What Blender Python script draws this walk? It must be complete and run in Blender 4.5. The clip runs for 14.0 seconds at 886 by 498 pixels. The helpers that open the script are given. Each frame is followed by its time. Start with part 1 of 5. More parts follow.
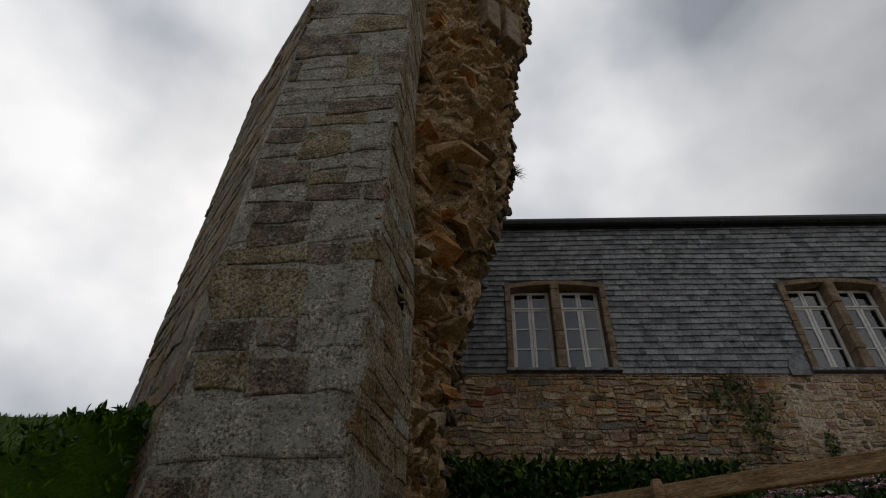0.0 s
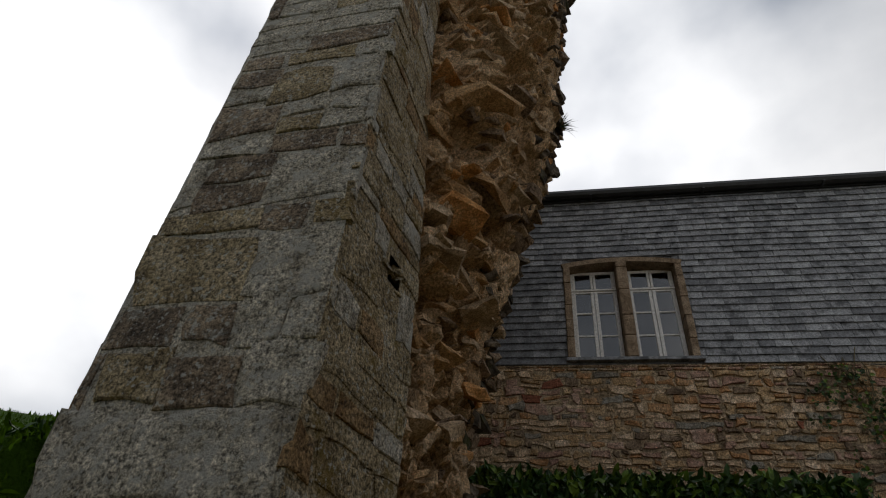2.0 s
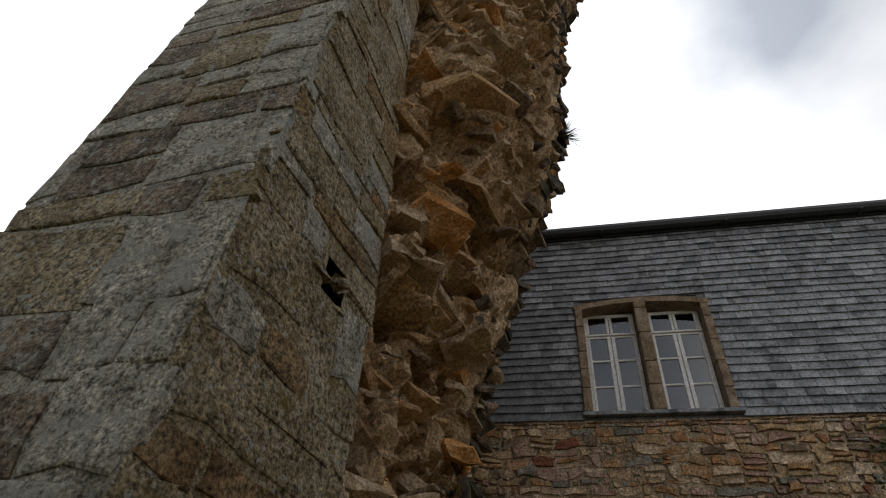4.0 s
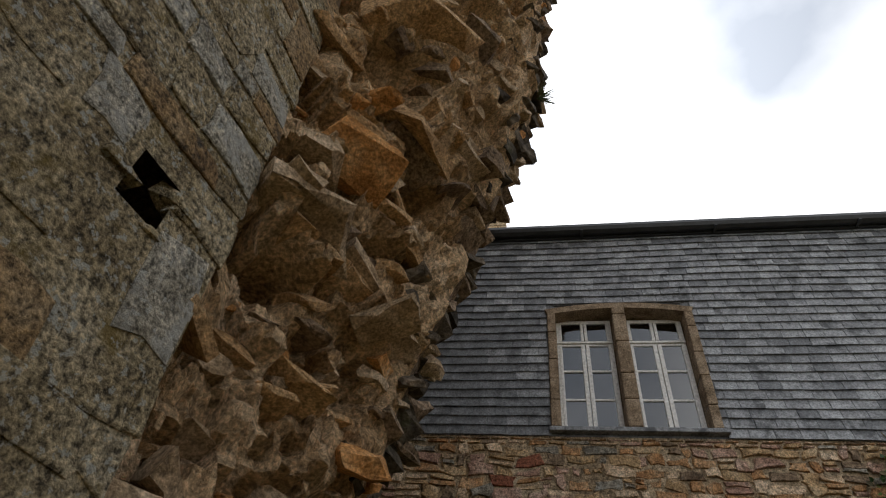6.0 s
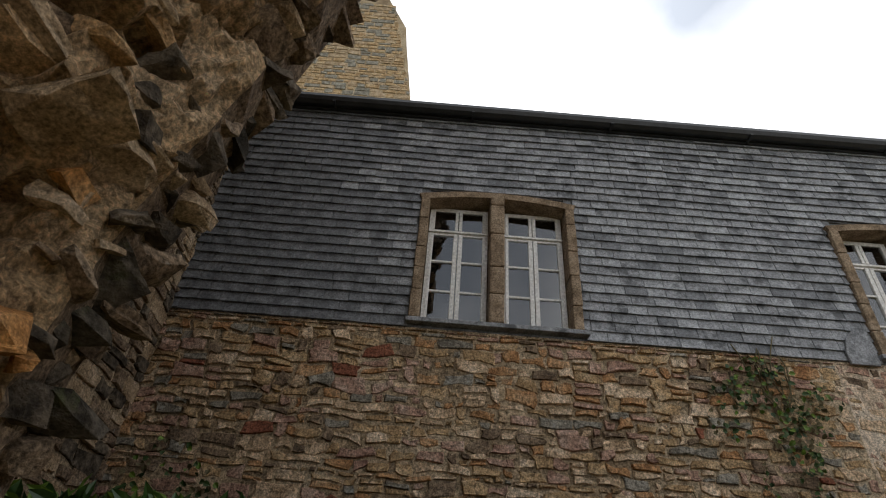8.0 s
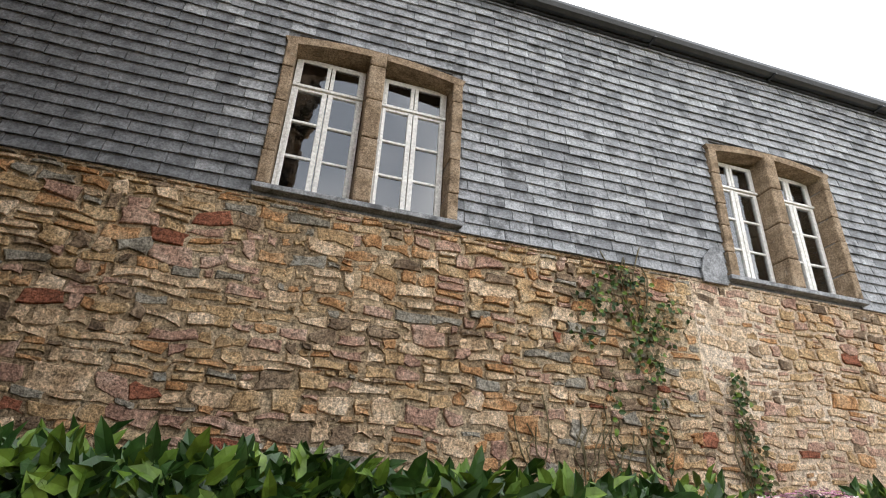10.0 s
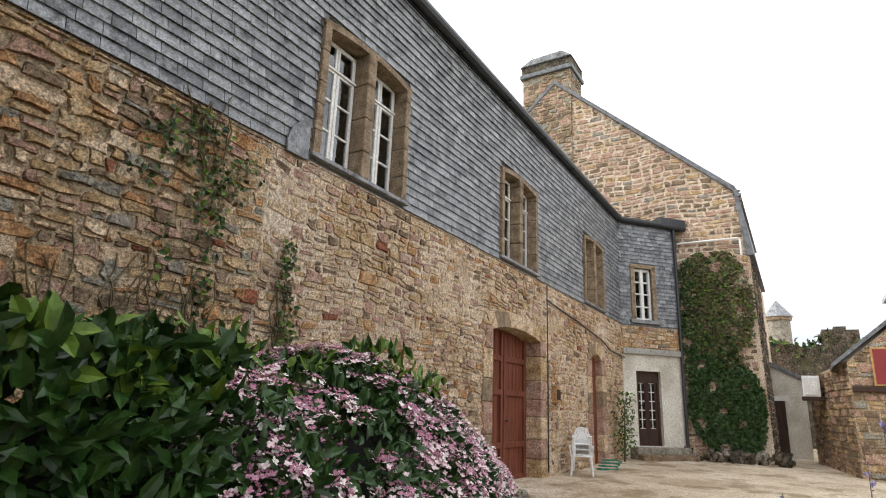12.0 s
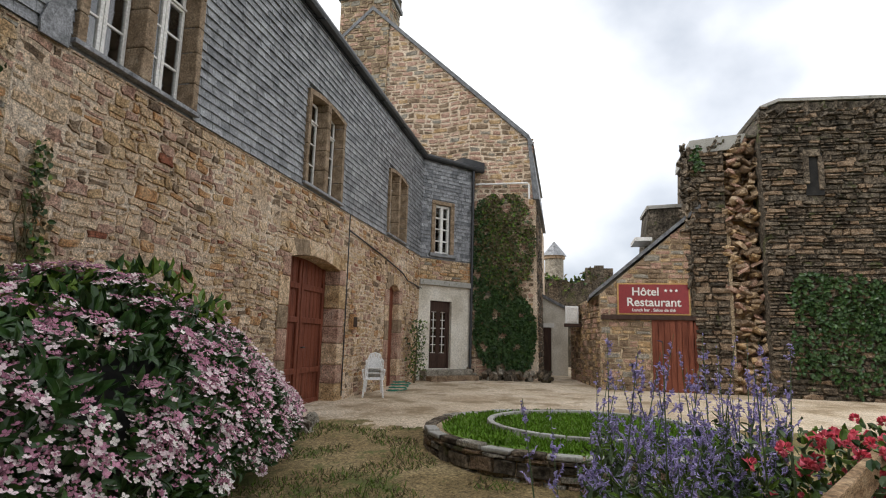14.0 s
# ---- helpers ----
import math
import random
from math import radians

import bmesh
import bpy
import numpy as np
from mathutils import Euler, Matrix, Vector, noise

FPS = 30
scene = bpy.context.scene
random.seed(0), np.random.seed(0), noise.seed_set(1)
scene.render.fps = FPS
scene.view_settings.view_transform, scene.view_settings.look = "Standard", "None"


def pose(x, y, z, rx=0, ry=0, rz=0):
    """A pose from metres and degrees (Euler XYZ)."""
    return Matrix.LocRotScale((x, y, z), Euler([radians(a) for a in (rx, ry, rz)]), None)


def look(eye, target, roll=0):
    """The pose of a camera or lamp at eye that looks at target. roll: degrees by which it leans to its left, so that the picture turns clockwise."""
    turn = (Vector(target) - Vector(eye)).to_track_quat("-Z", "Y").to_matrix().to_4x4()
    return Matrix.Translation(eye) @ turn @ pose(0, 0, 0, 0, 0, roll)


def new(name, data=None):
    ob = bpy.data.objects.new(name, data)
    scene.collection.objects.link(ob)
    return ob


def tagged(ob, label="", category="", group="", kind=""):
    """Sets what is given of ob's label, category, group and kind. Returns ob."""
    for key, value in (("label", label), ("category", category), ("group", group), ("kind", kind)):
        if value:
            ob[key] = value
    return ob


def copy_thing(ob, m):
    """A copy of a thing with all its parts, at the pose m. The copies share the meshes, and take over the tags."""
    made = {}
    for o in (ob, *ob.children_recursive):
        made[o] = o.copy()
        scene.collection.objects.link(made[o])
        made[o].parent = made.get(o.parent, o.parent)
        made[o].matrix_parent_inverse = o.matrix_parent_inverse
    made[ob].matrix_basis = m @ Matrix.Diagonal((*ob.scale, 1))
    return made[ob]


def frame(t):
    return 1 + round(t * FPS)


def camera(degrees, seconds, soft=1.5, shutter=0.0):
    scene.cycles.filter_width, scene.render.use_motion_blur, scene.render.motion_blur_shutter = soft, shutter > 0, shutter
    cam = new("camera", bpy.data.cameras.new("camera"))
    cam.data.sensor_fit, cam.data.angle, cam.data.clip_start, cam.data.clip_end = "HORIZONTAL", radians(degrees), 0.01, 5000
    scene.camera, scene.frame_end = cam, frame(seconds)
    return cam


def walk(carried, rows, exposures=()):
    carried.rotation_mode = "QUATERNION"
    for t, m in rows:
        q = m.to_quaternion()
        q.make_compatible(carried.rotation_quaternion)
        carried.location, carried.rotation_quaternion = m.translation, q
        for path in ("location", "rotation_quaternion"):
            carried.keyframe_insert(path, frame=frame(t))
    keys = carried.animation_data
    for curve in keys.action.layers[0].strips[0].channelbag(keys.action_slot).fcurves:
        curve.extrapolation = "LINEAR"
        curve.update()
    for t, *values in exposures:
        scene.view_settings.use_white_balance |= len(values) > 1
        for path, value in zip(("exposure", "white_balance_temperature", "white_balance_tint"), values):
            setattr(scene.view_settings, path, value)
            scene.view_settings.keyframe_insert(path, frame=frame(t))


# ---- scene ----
cam = camera(75.1, 14.0, soft=1.1)
METRES, EYE, TILT, LEAN, TURN = 5.0, 1.5, 0.0, 0.0, 4.26
ROWS = [
    (0.0, 0.0, 0.0, 0.0, -1.32, 40.26, -1.56),
    (0.5, 0.0034, 0.0605, 0.0254, -1.0, 39.43, -2.19),
    (1.0, 0.0233, 0.1101, 0.0663, 0.65, 38.32, -3.39),
    (1.5, 0.0544, 0.1404, 0.0961, 2.66, 37.99, -4.16),
    (2.0, 0.0686, 0.1733, 0.1066, 5.46, 38.76, -4.4),
    (4.5, 0.0955, 0.3823, 0.1987, 7.04, 45.51, -4.5),
    (5.0, 0.1179, 0.423, 0.2173, 6.28, 46.12, -4.96),
    (5.5, 0.1234, 0.4512, 0.2418, 4.49, 46.44, -5.24),
    (6.0, 0.1197, 0.4871, 0.2505, 3.79, 46.1, -5.36),
    (6.5, 0.1439, 0.5276, 0.2476, 3.26, 45.45, -5.61),
    (7.0, 0.1766, 0.5626, 0.2861, 1.26, 43.94, -5.26),
    (7.5, 0.1909, 0.5925, 0.2988, -1.99, 41.15, -4.6),
    (8.0, 0.1984, 0.6378, 0.3249, -7.16, 37.05, -3.6),
    (10.5, 0.2504, 0.7746, 0.3913, -31.16, 24.79, -1.77),
    (11.0, 0.2659, 0.7773, 0.3928, -44.96, 22.43, -0.71),
    (11.5, 0.2712, 0.7819, 0.3899, -55.86, 18.58, -1.18),
    (12.0, 0.2762, 0.7829, 0.3851, -63.28, 15.13, -2.14),
    (12.5, 0.2801, 0.7792, 0.383, -68.76, 13.25, -3.02),
    (13.0, 0.2842, 0.772, 0.3812, -73.65, 12.01, -2.18),
    (13.5, 0.2862, 0.7681, 0.3803, -77.66, 11.0, -1.23),
    (14.0, 0.2884, 0.7621, 0.3787, -82.31, 8.96, -1.51),
]
EXPOSURES = [(0.0, -1.56), (1.5, -1.3), (2.2, -1.05), (4.5, -0.5), (5.0, -0.32), (6.5, -0.1), (7.5, -0.1), (8.2, -0.12), (10.5, 1.5), (11.0, 1.35), (11.5, 0.95), (12.5, 0.42), (14.0, 0.1)]
walk(cam, [(t, pose(0, 0, EYE, TILT, LEAN, TURN) @ pose(METRES * x, METRES * y, METRES * z, 90 + pitch, roll, yaw)) for t, x, y, z, yaw, pitch, roll in ROWS], EXPOSURES)

# ---- world, sun ----
world = bpy.data.worlds.new("sky")
scene.world = world
world.use_nodes = True
wn, wl = world.node_tree.nodes, world.node_tree.links
wn.clear()
w_out, w_bg = wn.new("ShaderNodeOutputWorld"), wn.new("ShaderNodeBackground")
sky = wn.new("ShaderNodeTexSky")
sky.sky_type, sky.sun_disc = "NISHITA", False
sky.sun_elevation, sky.sun_rotation = radians(46), radians(-25)
sky.air_density, sky.dust_density = 1.0, 3.0
w_co, w_map = wn.new("ShaderNodeTexCoord"), wn.new("ShaderNodeMapping")
w_map.inputs["Scale"].default_value = (1.0, 1.0, 1.4)
w_map.inputs["Location"].default_value = (0.55, 0.2, 0.1)
w_map.inputs["Rotation"].default_value = (0, 0, radians(50))
w_noise, w_ramp, w_mix = wn.new("ShaderNodeTexNoise"), wn.new("ShaderNodeValToRGB"), wn.new("ShaderNodeMix")
w_noise.inputs["Scale"].default_value, w_noise.inputs["Detail"].default_value = 2.2, 7.0
w_noise.inputs["Roughness"].default_value, w_noise.inputs["Distortion"].default_value = 0.45, 0.0
w_ramp.color_ramp.elements[0].position, w_ramp.color_ramp.elements[0].color = 0.34, (7.2, 7.8, 8.8, 1)
w_ramp.color_ramp.elements[1].position, w_ramp.color_ramp.elements[1].color = 0.6, (19, 19, 19.1, 1)
w_mix.data_type = "RGBA"
w_mix.inputs["Factor"].default_value = 0.82
wl.new(w_co.outputs["Generated"], w_map.inputs["Vector"])
wl.new(w_map.outputs["Vector"], w_noise.inputs["Vector"])
wl.new(w_noise.outputs["Fac"], w_ramp.inputs["Fac"])
wl.new(sky.outputs["Color"], w_mix.inputs[6])
# the cloud is brightest round the veiled sun
w_dot, w_glow, w_mul = wn.new("ShaderNodeVectorMath"), wn.new("ShaderNodeMapRange"), wn.new("ShaderNodeMix")
w_dot.operation = "DOT_PRODUCT"
w_dot.inputs[1].default_value = (-0.287, 0.632, 0.718)
w_glow.interpolation_type = "SMOOTHSTEP"
w_glow.inputs["From Min"].default_value, w_glow.inputs["From Max"].default_value = 0.6, 1.0
w_glow.inputs["To Min"].default_value, w_glow.inputs["To Max"].default_value = 0.95, 1.75
w_mul.data_type, w_mul.blend_type = "RGBA", "MULTIPLY"
w_mul.inputs["Factor"].default_value = 1.0
wl.new(w_co.outputs["Generated"], w_dot.inputs[0])
wl.new(w_dot.outputs["Value"], w_glow.inputs["Value"])
wl.new(w_ramp.outputs["Color"], w_mul.inputs[6])
wl.new(w_glow.outputs["Result"], w_mul.inputs[7])
wl.new(w_mul.outputs[2], w_mix.inputs[7])
wl.new(w_mix.outputs[2], w_bg.inputs["Color"])
w_bg.inputs["Strength"].default_value = 0.1
wl.new(w_bg.outputs["Background"], w_out.inputs["Surface"])
sun = new("sun", bpy.data.lights.new("sun", "SUN"))
sun.data.energy, sun.data.angle, sun.data.color = 1.0, radians(14), (1.0, 0.96, 0.9)
sun.matrix_world = look((-10, 22, 25), (0, 0, 0))


# ---- materials ----
def material(name, stops, scale=6.0, rough=0.85, bump=0.4, fine=40.0, spots=None, spot_scale=9.0, spot_cut=0.62, metal=0.0, stretch=(1, 1, 1), pits=0.0, bump_size=0.02, gloss=0.2, speck=None):
    """Stops: colours from low to high noise. Spots: a colour that shows in patches. Speck: a colour in fine flecks of lichen."""
    m = bpy.data.materials.new(name)
    m.use_nodes = True
    n, l = m.node_tree.nodes, m.node_tree.links
    b = n["Principled BSDF"]
    b.inputs["Roughness"].default_value, b.inputs["Metallic"].default_value = rough, metal
    geo, mp = n.new("ShaderNodeNewGeometry"), n.new("ShaderNodeMapping")
    mp.inputs["Scale"].default_value = stretch
    l.new(geo.outputs["Position"], mp.inputs["Vector"])
    big, small = n.new("ShaderNodeTexNoise"), n.new("ShaderNodeTexNoise")
    big.inputs["Scale"].default_value, big.inputs["Detail"].default_value = scale, 6
    small.inputs["Scale"].default_value, small.inputs["Detail"].default_value = fine, 4
    l.new(mp.outputs["Vector"], big.inputs["Vector"])
    l.new(mp.outputs["Vector"], small.inputs["Vector"])
    ramp = n.new("ShaderNodeValToRGB")
    e = ramp.color_ramp.elements
    while len(e) < len(stops):
        e.new(0.5)
    for k, c in enumerate(stops):
        e[k].position = 0.3 + 0.4 * k / max(1, len(stops) - 1)
        e[k].color = (*c, 1)
    l.new(big.outputs["Fac"], ramp.inputs["Fac"])
    grain = n.new("ShaderNodeMapRange")
    grain.inputs["To Min"].default_value, grain.inputs["To Max"].default_value = 0.45, 1.55
    l.new(small.outputs["Fac"], grain.inputs["Value"])
    mul = n.new("ShaderNodeMix")
    mul.data_type, mul.blend_type = "RGBA", "MULTIPLY"
    mul.inputs["Factor"].default_value = 1.0
    l.new(ramp.outputs["Color"], mul.inputs[6])
    l.new(grain.outputs["Result"], mul.inputs[7])
    colour = mul.outputs[2]
    b.inputs["Specular IOR Level"].default_value = gloss
    if pits:
        pn, pr, pm = n.new("ShaderNodeTexNoise"), n.new("ShaderNodeMapRange"), n.new("ShaderNodeMix")
        pn.inputs["Scale"].default_value, pn.inputs["Detail"].default_value, pn.inputs["Roughness"].default_value = fine * 0.5, 10, 0.72
        l.new(mp.outputs["Vector"], pn.inputs["Vector"])
        pr.inputs["From Min"].default_value, pr.inputs["From Max"].default_value = 0.38, 0.62
        pr.inputs["To Min"].default_value, pr.inputs["To Max"].default_value = 1 - pits, 1 + 0.95 * pits
        l.new(pn.outputs["Fac"], pr.inputs["Value"])
        pm.data_type, pm.blend_type = "RGBA", "MULTIPLY"
        pm.inputs["Factor"].default_value = 1.0
        l.new(colour, pm.inputs[6])
        l.new(pr.outputs["Result"], pm.inputs[7])
        colour = pm.outputs[2]
    if spots:
        sn, sr, sm = n.new("ShaderNodeTexNoise"), n.new("ShaderNodeMapRange"), n.new("ShaderNodeMix")
        sn.inputs["Scale"].default_value, sn.inputs["Detail"].default_value = spot_scale, 8
        sn.inputs["Roughness"].default_value = 0.7
        l.new(mp.outputs["Vector"], sn.inputs["Vector"])
        sr.inputs["From Min"].default_value, sr.inputs["From Max"].default_value = spot_cut - 0.05, spot_cut + 0.05
        sr.inputs["To Max"].default_value = 0.85
        l.new(sn.outputs["Fac"], sr.inputs["Value"])
        sm.data_type = "RGBA"
        l.new(sr.outputs["Result"], sm.inputs["Factor"])
        l.new(colour, sm.inputs[6])
        sm.inputs[7].default_value = (*spots, 1)
        colour = sm.outputs[2]
    if speck:
        kn, kr, km = n.new("ShaderNodeTexNoise"), n.new("ShaderNodeMapRange"), n.new("ShaderNodeMix")
        kn.inputs["Scale"].default_value, kn.inputs["Detail"].default_value, kn.inputs["Roughness"].default_value = 34, 5, 0.65
        l.new(mp.outputs["Vector"], kn.inputs["Vector"])
        kr.inputs["From Min"].default_value, kr.inputs["From Max"].default_value, kr.inputs["To Max"].default_value = 0.57, 0.61, 0.75
        l.new(kn.outputs["Fac"], kr.inputs["Value"])
        km.data_type = "RGBA"
        l.new(kr.outputs["Result"], km.inputs["Factor"])
        l.new(colour, km.inputs[6])
        km.inputs[7].default_value = (*speck, 1)
        colour = km.outputs[2]
    l.new(colour, b.inputs["Base Color"])
    if bump:
        bp, add = n.new("ShaderNodeBump"), n.new("ShaderNodeMath")
        add.operation = "ADD"
        l.new(big.outputs["Fac"], add.inputs[0])
        l.new((pn if pits else small).outputs["Fac"], add.inputs[1])
        bp.inputs["Strength"].default_value, bp.inputs["Distance"].default_value = bump, bump_size
        l.new(add.outputs[0], bp.inputs["Height"])
        l.new(bp.outputs["Normal"], b.inputs["Normal"])
    return m


LICHEN = (0.42, 0.42, 0.38)
DARK = (0.05, 0.045, 0.04)
tan = material("tan_stone", [(0.25, 0.155, 0.075), (0.46, 0.315, 0.17), (0.55, 0.42, 0.27)], spots=DARK, spot_cut=0.67, pits=0.6, bump=0.8, bump_size=0.03, fine=75)
grey = material("grey_stone", [(0.15, 0.13, 0.1), (0.26, 0.235, 0.19), (0.36, 0.33, 0.275)], spots=LICHEN, spot_cut=0.63, pits=0.6, bump=0.8, bump_size=0.03, fine=75)
orange = material("orange_stone", [(0.27, 0.13, 0.055), (0.44, 0.245, 0.115), (0.5, 0.34, 0.2)], spots=DARK, spot_cut=0.68, pits=0.6, bump=0.8, bump_size=0.03, fine=75)
brown = material("brown_stone", [(0.11, 0.075, 0.05), (0.22, 0.155, 0.1), (0.3, 0.225, 0.155)], spots=LICHEN, spot_cut=0.68, pits=0.6, bump=0.8, bump_size=0.03, fine=75)
pink = material("pink_stone", [(0.27, 0.155, 0.115), (0.41, 0.26, 0.19), (0.48, 0.35, 0.27)], spots=DARK, spot_cut=0.68, pits=0.6, bump=0.8, bump_size=0.03, fine=75)
red = material("red_stone", [(0.2, 0.07, 0.04), (0.3, 0.12, 0.07)], pits=0.6, bump=0.8, bump_size=0.03, fine=75)
pale = material('pale_tan_stone', [(0.36, 0.245, 0.145), (0.57, 0.42, 0.275), (0.65, 0.52, 0.38)], pits=0.6, bump=0.8, bump_size=0.03, fine=75)
MORTAR = material("lime_mortar", [(0.25, 0.18, 0.11), (0.44, 0.335, 0.215), (0.56, 0.455, 0.32)], scale=1.4, bump=1.0, fine=60, spots=DARK, spot_cut=0.68, pits=0.6, bump_size=0.04)
POINTING = material("pale_lime_pointing", [(0.42, 0.31, 0.21), (0.6, 0.475, 0.35), (0.7, 0.59, 0.465)], scale=2.0, bump=1.0, fine=60, pits=0.5, bump_size=0.03)
RUBBLE = [pale, tan, pale, orange, pink, tan, pale, brown, grey, tan, orange, pink]
granite = material("lichened_granite", [(0.216, 0.189, 0.142), (0.405, 0.371, 0.297), (0.553, 0.513, 0.432)], scale=7, fine=100, bump=1.0, spots=(0.45, 0.44, 0.4), spot_scale=9, spot_cut=0.56, pits=0.75, bump_size=0.03, speck=(0.5, 0.5, 0.46))
granite_b = material("stained_granite", [(0.093, 0.073, 0.054), (0.232, 0.178, 0.124), (0.388, 0.31, 0.217)], scale=7, fine=100, bump=1.0, spots=(0.28, 0.28, 0.25), spot_scale=11, spot_cut=0.61, pits=0.75, bump_size=0.03, speck=(0.5, 0.5, 0.46))
granite_o = material("ochre_granite", [(0.168, 0.102, 0.048), (0.3, 0.198, 0.096), (0.36, 0.264, 0.156)], scale=7, fine=100, bump=1.0, spots=DARK, spot_cut=0.62, pits=0.75, bump_size=0.03)
granite_s = material('mossy_granite', [(0.213, 0.162, 0.09), (0.37, 0.297, 0.179), (0.493, 0.414, 0.28)], scale=5, fine=100, bump=1.0, bump_size=0.04, pits=0.8, spots=(0.24, 0.17, 0.05), spot_scale=4, spot_cut=0.6, speck=(0.56, 0.56, 0.5))
ASHLAR = [granite, granite_b, granite, granite, granite_b, granite, granite_s, granite, granite_b, granite, granite_s, granite, granite_b, granite_o]
torn = material("torn_schist", [(0.312, 0.182, 0.082), (0.52, 0.336, 0.173), (0.624, 0.442, 0.264)], scale=5, bump=0.8, pits=0.45, bump_size=0.03, fine=90)
torn_b = material("grey_schist", [(0.26, 0.178, 0.101), (0.426, 0.312, 0.196), (0.551, 0.427, 0.297)], scale=6, bump=0.8, pits=0.45, bump_size=0.03, fine=90)
torn_o = material("rust_schist", [(0.291, 0.125, 0.036), (0.52, 0.259, 0.091), (0.603, 0.365, 0.173)], scale=6, bump=0.7, pits=0.4, bump_size=0.03, fine=90)
torn_e = material("earthy_core_mortar", [(0.395, 0.25, 0.127), (0.582, 0.403, 0.228), (0.707, 0.528, 0.347)], scale=3, bump=1.0, pits=0.5, bump_size=0.05, fine=70)
TORN = [torn, torn_b, torn, torn_o, torn_b, torn_b, brown, torn]
moss = material("dark_weathered_stone", [(0.04, 0.034, 0.025), (0.085, 0.07, 0.052), (0.15, 0.125, 0.095)], scale=3, bump=1.0, spots=(0.09, 0.1, 0.035), spot_scale=2.5, spot_cut=0.6, pits=0.6, bump_size=0.05, fine=24)
moss_b = material("dark_brown_stone", [(0.055, 0.042, 0.03), (0.12, 0.095, 0.068), (0.2, 0.16, 0.115)], scale=3, bump=1.0, pits=0.6, bump_size=0.05, fine=24)
slate_m = material("grey_slate", [(0.144, 0.149, 0.155), (0.224, 0.23, 0.241), (0.299, 0.305, 0.316)], scale=7, rough=0.5, bump=0.4, fine=60, spots=(0.035, 0.037, 0.039), spot_scale=4.5, spot_cut=0.585, bump_size=0.008, pits=0.35, gloss=0.4)
slate_b = material("pale_slate", [(0.19, 0.196, 0.202), (0.28, 0.289, 0.3), (0.347, 0.358, 0.37)], scale=7, rough=0.5, bump=0.4, fine=60, spots=(0.045, 0.047, 0.05), spot_scale=6, spot_cut=0.62, bump_size=0.008, pits=0.35, gloss=0.4)
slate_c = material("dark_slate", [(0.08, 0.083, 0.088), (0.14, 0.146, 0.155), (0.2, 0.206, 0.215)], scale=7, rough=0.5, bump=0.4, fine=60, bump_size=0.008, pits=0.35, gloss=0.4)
SLATES = [slate_m, slate_m, slate_b, slate_m, slate_c]
DRESSED = material("dressed_brown_granite", [(0.15, 0.105, 0.065), (0.26, 0.19, 0.125), (0.34, 0.26, 0.18)], scale=8, fine=90, bump=0.5, spots=(0.4, 0.36, 0.28), spot_cut=0.68, pits=0.4)
PAINT = material("white_window_paint", [(0.66, 0.64, 0.6), (0.78, 0.77, 0.74)], scale=5, rough=0.45, bump=0.08, gloss=0.5)
REDWOOD = material("red_brown_door_paint", [(0.1, 0.028, 0.015), (0.165, 0.05, 0.028), (0.21, 0.07, 0.04)], scale=3, rough=0.6, bump=0.25, stretch=(4, 4, 0.6))
BROWNWOOD = material("dark_brown_wood", [(0.035, 0.02, 0.015), (0.07, 0.04, 0.03)], scale=4, rough=0.5, bump=0.2, stretch=(4, 4, 0.6))
RENDER = material("cream_render", [(0.48, 0.44, 0.36), (0.62, 0.58, 0.5), (0.7, 0.67, 0.6)], scale=2, rough=0.9, bump=0.2, spots=(0.3, 0.27, 0.21), spot_cut=0.68, pits=0.15)
ZINC = material("black_gutter_zinc", [(0.018, 0.02, 0.022), (0.035, 0.038, 0.042)], rough=0.45, bump=0.1, gloss=0.5)
WHITEPLASTIC = material("white_plastic", [(0.72, 0.72, 0.71), (0.82, 0.82, 0.81)], rough=0.4, bump=0.03, gloss=0.5)
TURF = material("bright_grass_blade", [(0.08, 0.16, 0.012), (0.14, 0.26, 0.025)], scale=4, rough=0.6, bump=0, gloss=0.15)
MEADOW = material("hill_grass_blade", [(0.045, 0.1, 0.003), (0.08, 0.16, 0.006)], scale=2, rough=0.7, bump=0, gloss=0.04)
GRASS = material("grass_turf", [(0.02, 0.05, 0.002), (0.036, 0.082, 0.004), (0.055, 0.11, 0.007)], scale=3, gloss=0.08, fine=60, bump=0.8, bump_size=0.05)
SOIL = material("gravel_and_grass", [(0.126, 0.09, 0.038), (0.231, 0.17, 0.081), (0.336, 0.26, 0.14)], scale=1.2, fine=45, bump=0.8, spots=(0.1, 0.12, 0.035), spot_scale=2.2, spot_cut=0.57, pits=0.55)
YARD = material("pale_yard_gravel", [(0.38, 0.29, 0.195), (0.52, 0.425, 0.31), (0.6, 0.51, 0.395)], scale=0.8, fine=40, bump=0.5, spots=(0.24, 0.175, 0.1), spot_scale=0.9, spot_cut=0.55, pits=0.3)
TIMBER = material("weathered_timber", [(0.2, 0.12, 0.06), (0.34, 0.22, 0.12), (0.42, 0.3, 0.18)], scale=4, fine=40, bump=0.4, stretch=(1, 1, 6), pits=0.4)
SIGNRED = material("red_sign_paint", [(0.2, 0.013, 0.016), (0.25, 0.02, 0.022)], rough=0.35, bump=0.03, gloss=0.5)
SIGNGOLD = material("ochre_sign_edge", [(0.4, 0.24, 0.09), (0.5, 0.32, 0.13)], rough=0.5, bump=0.03)
LEAF = material("laurel_leaf", [(0.012, 0.034, 0.008), (0.026, 0.068, 0.013), (0.05, 0.115, 0.022)], scale=9, rough=0.38, bump=0.1, gloss=0.45)
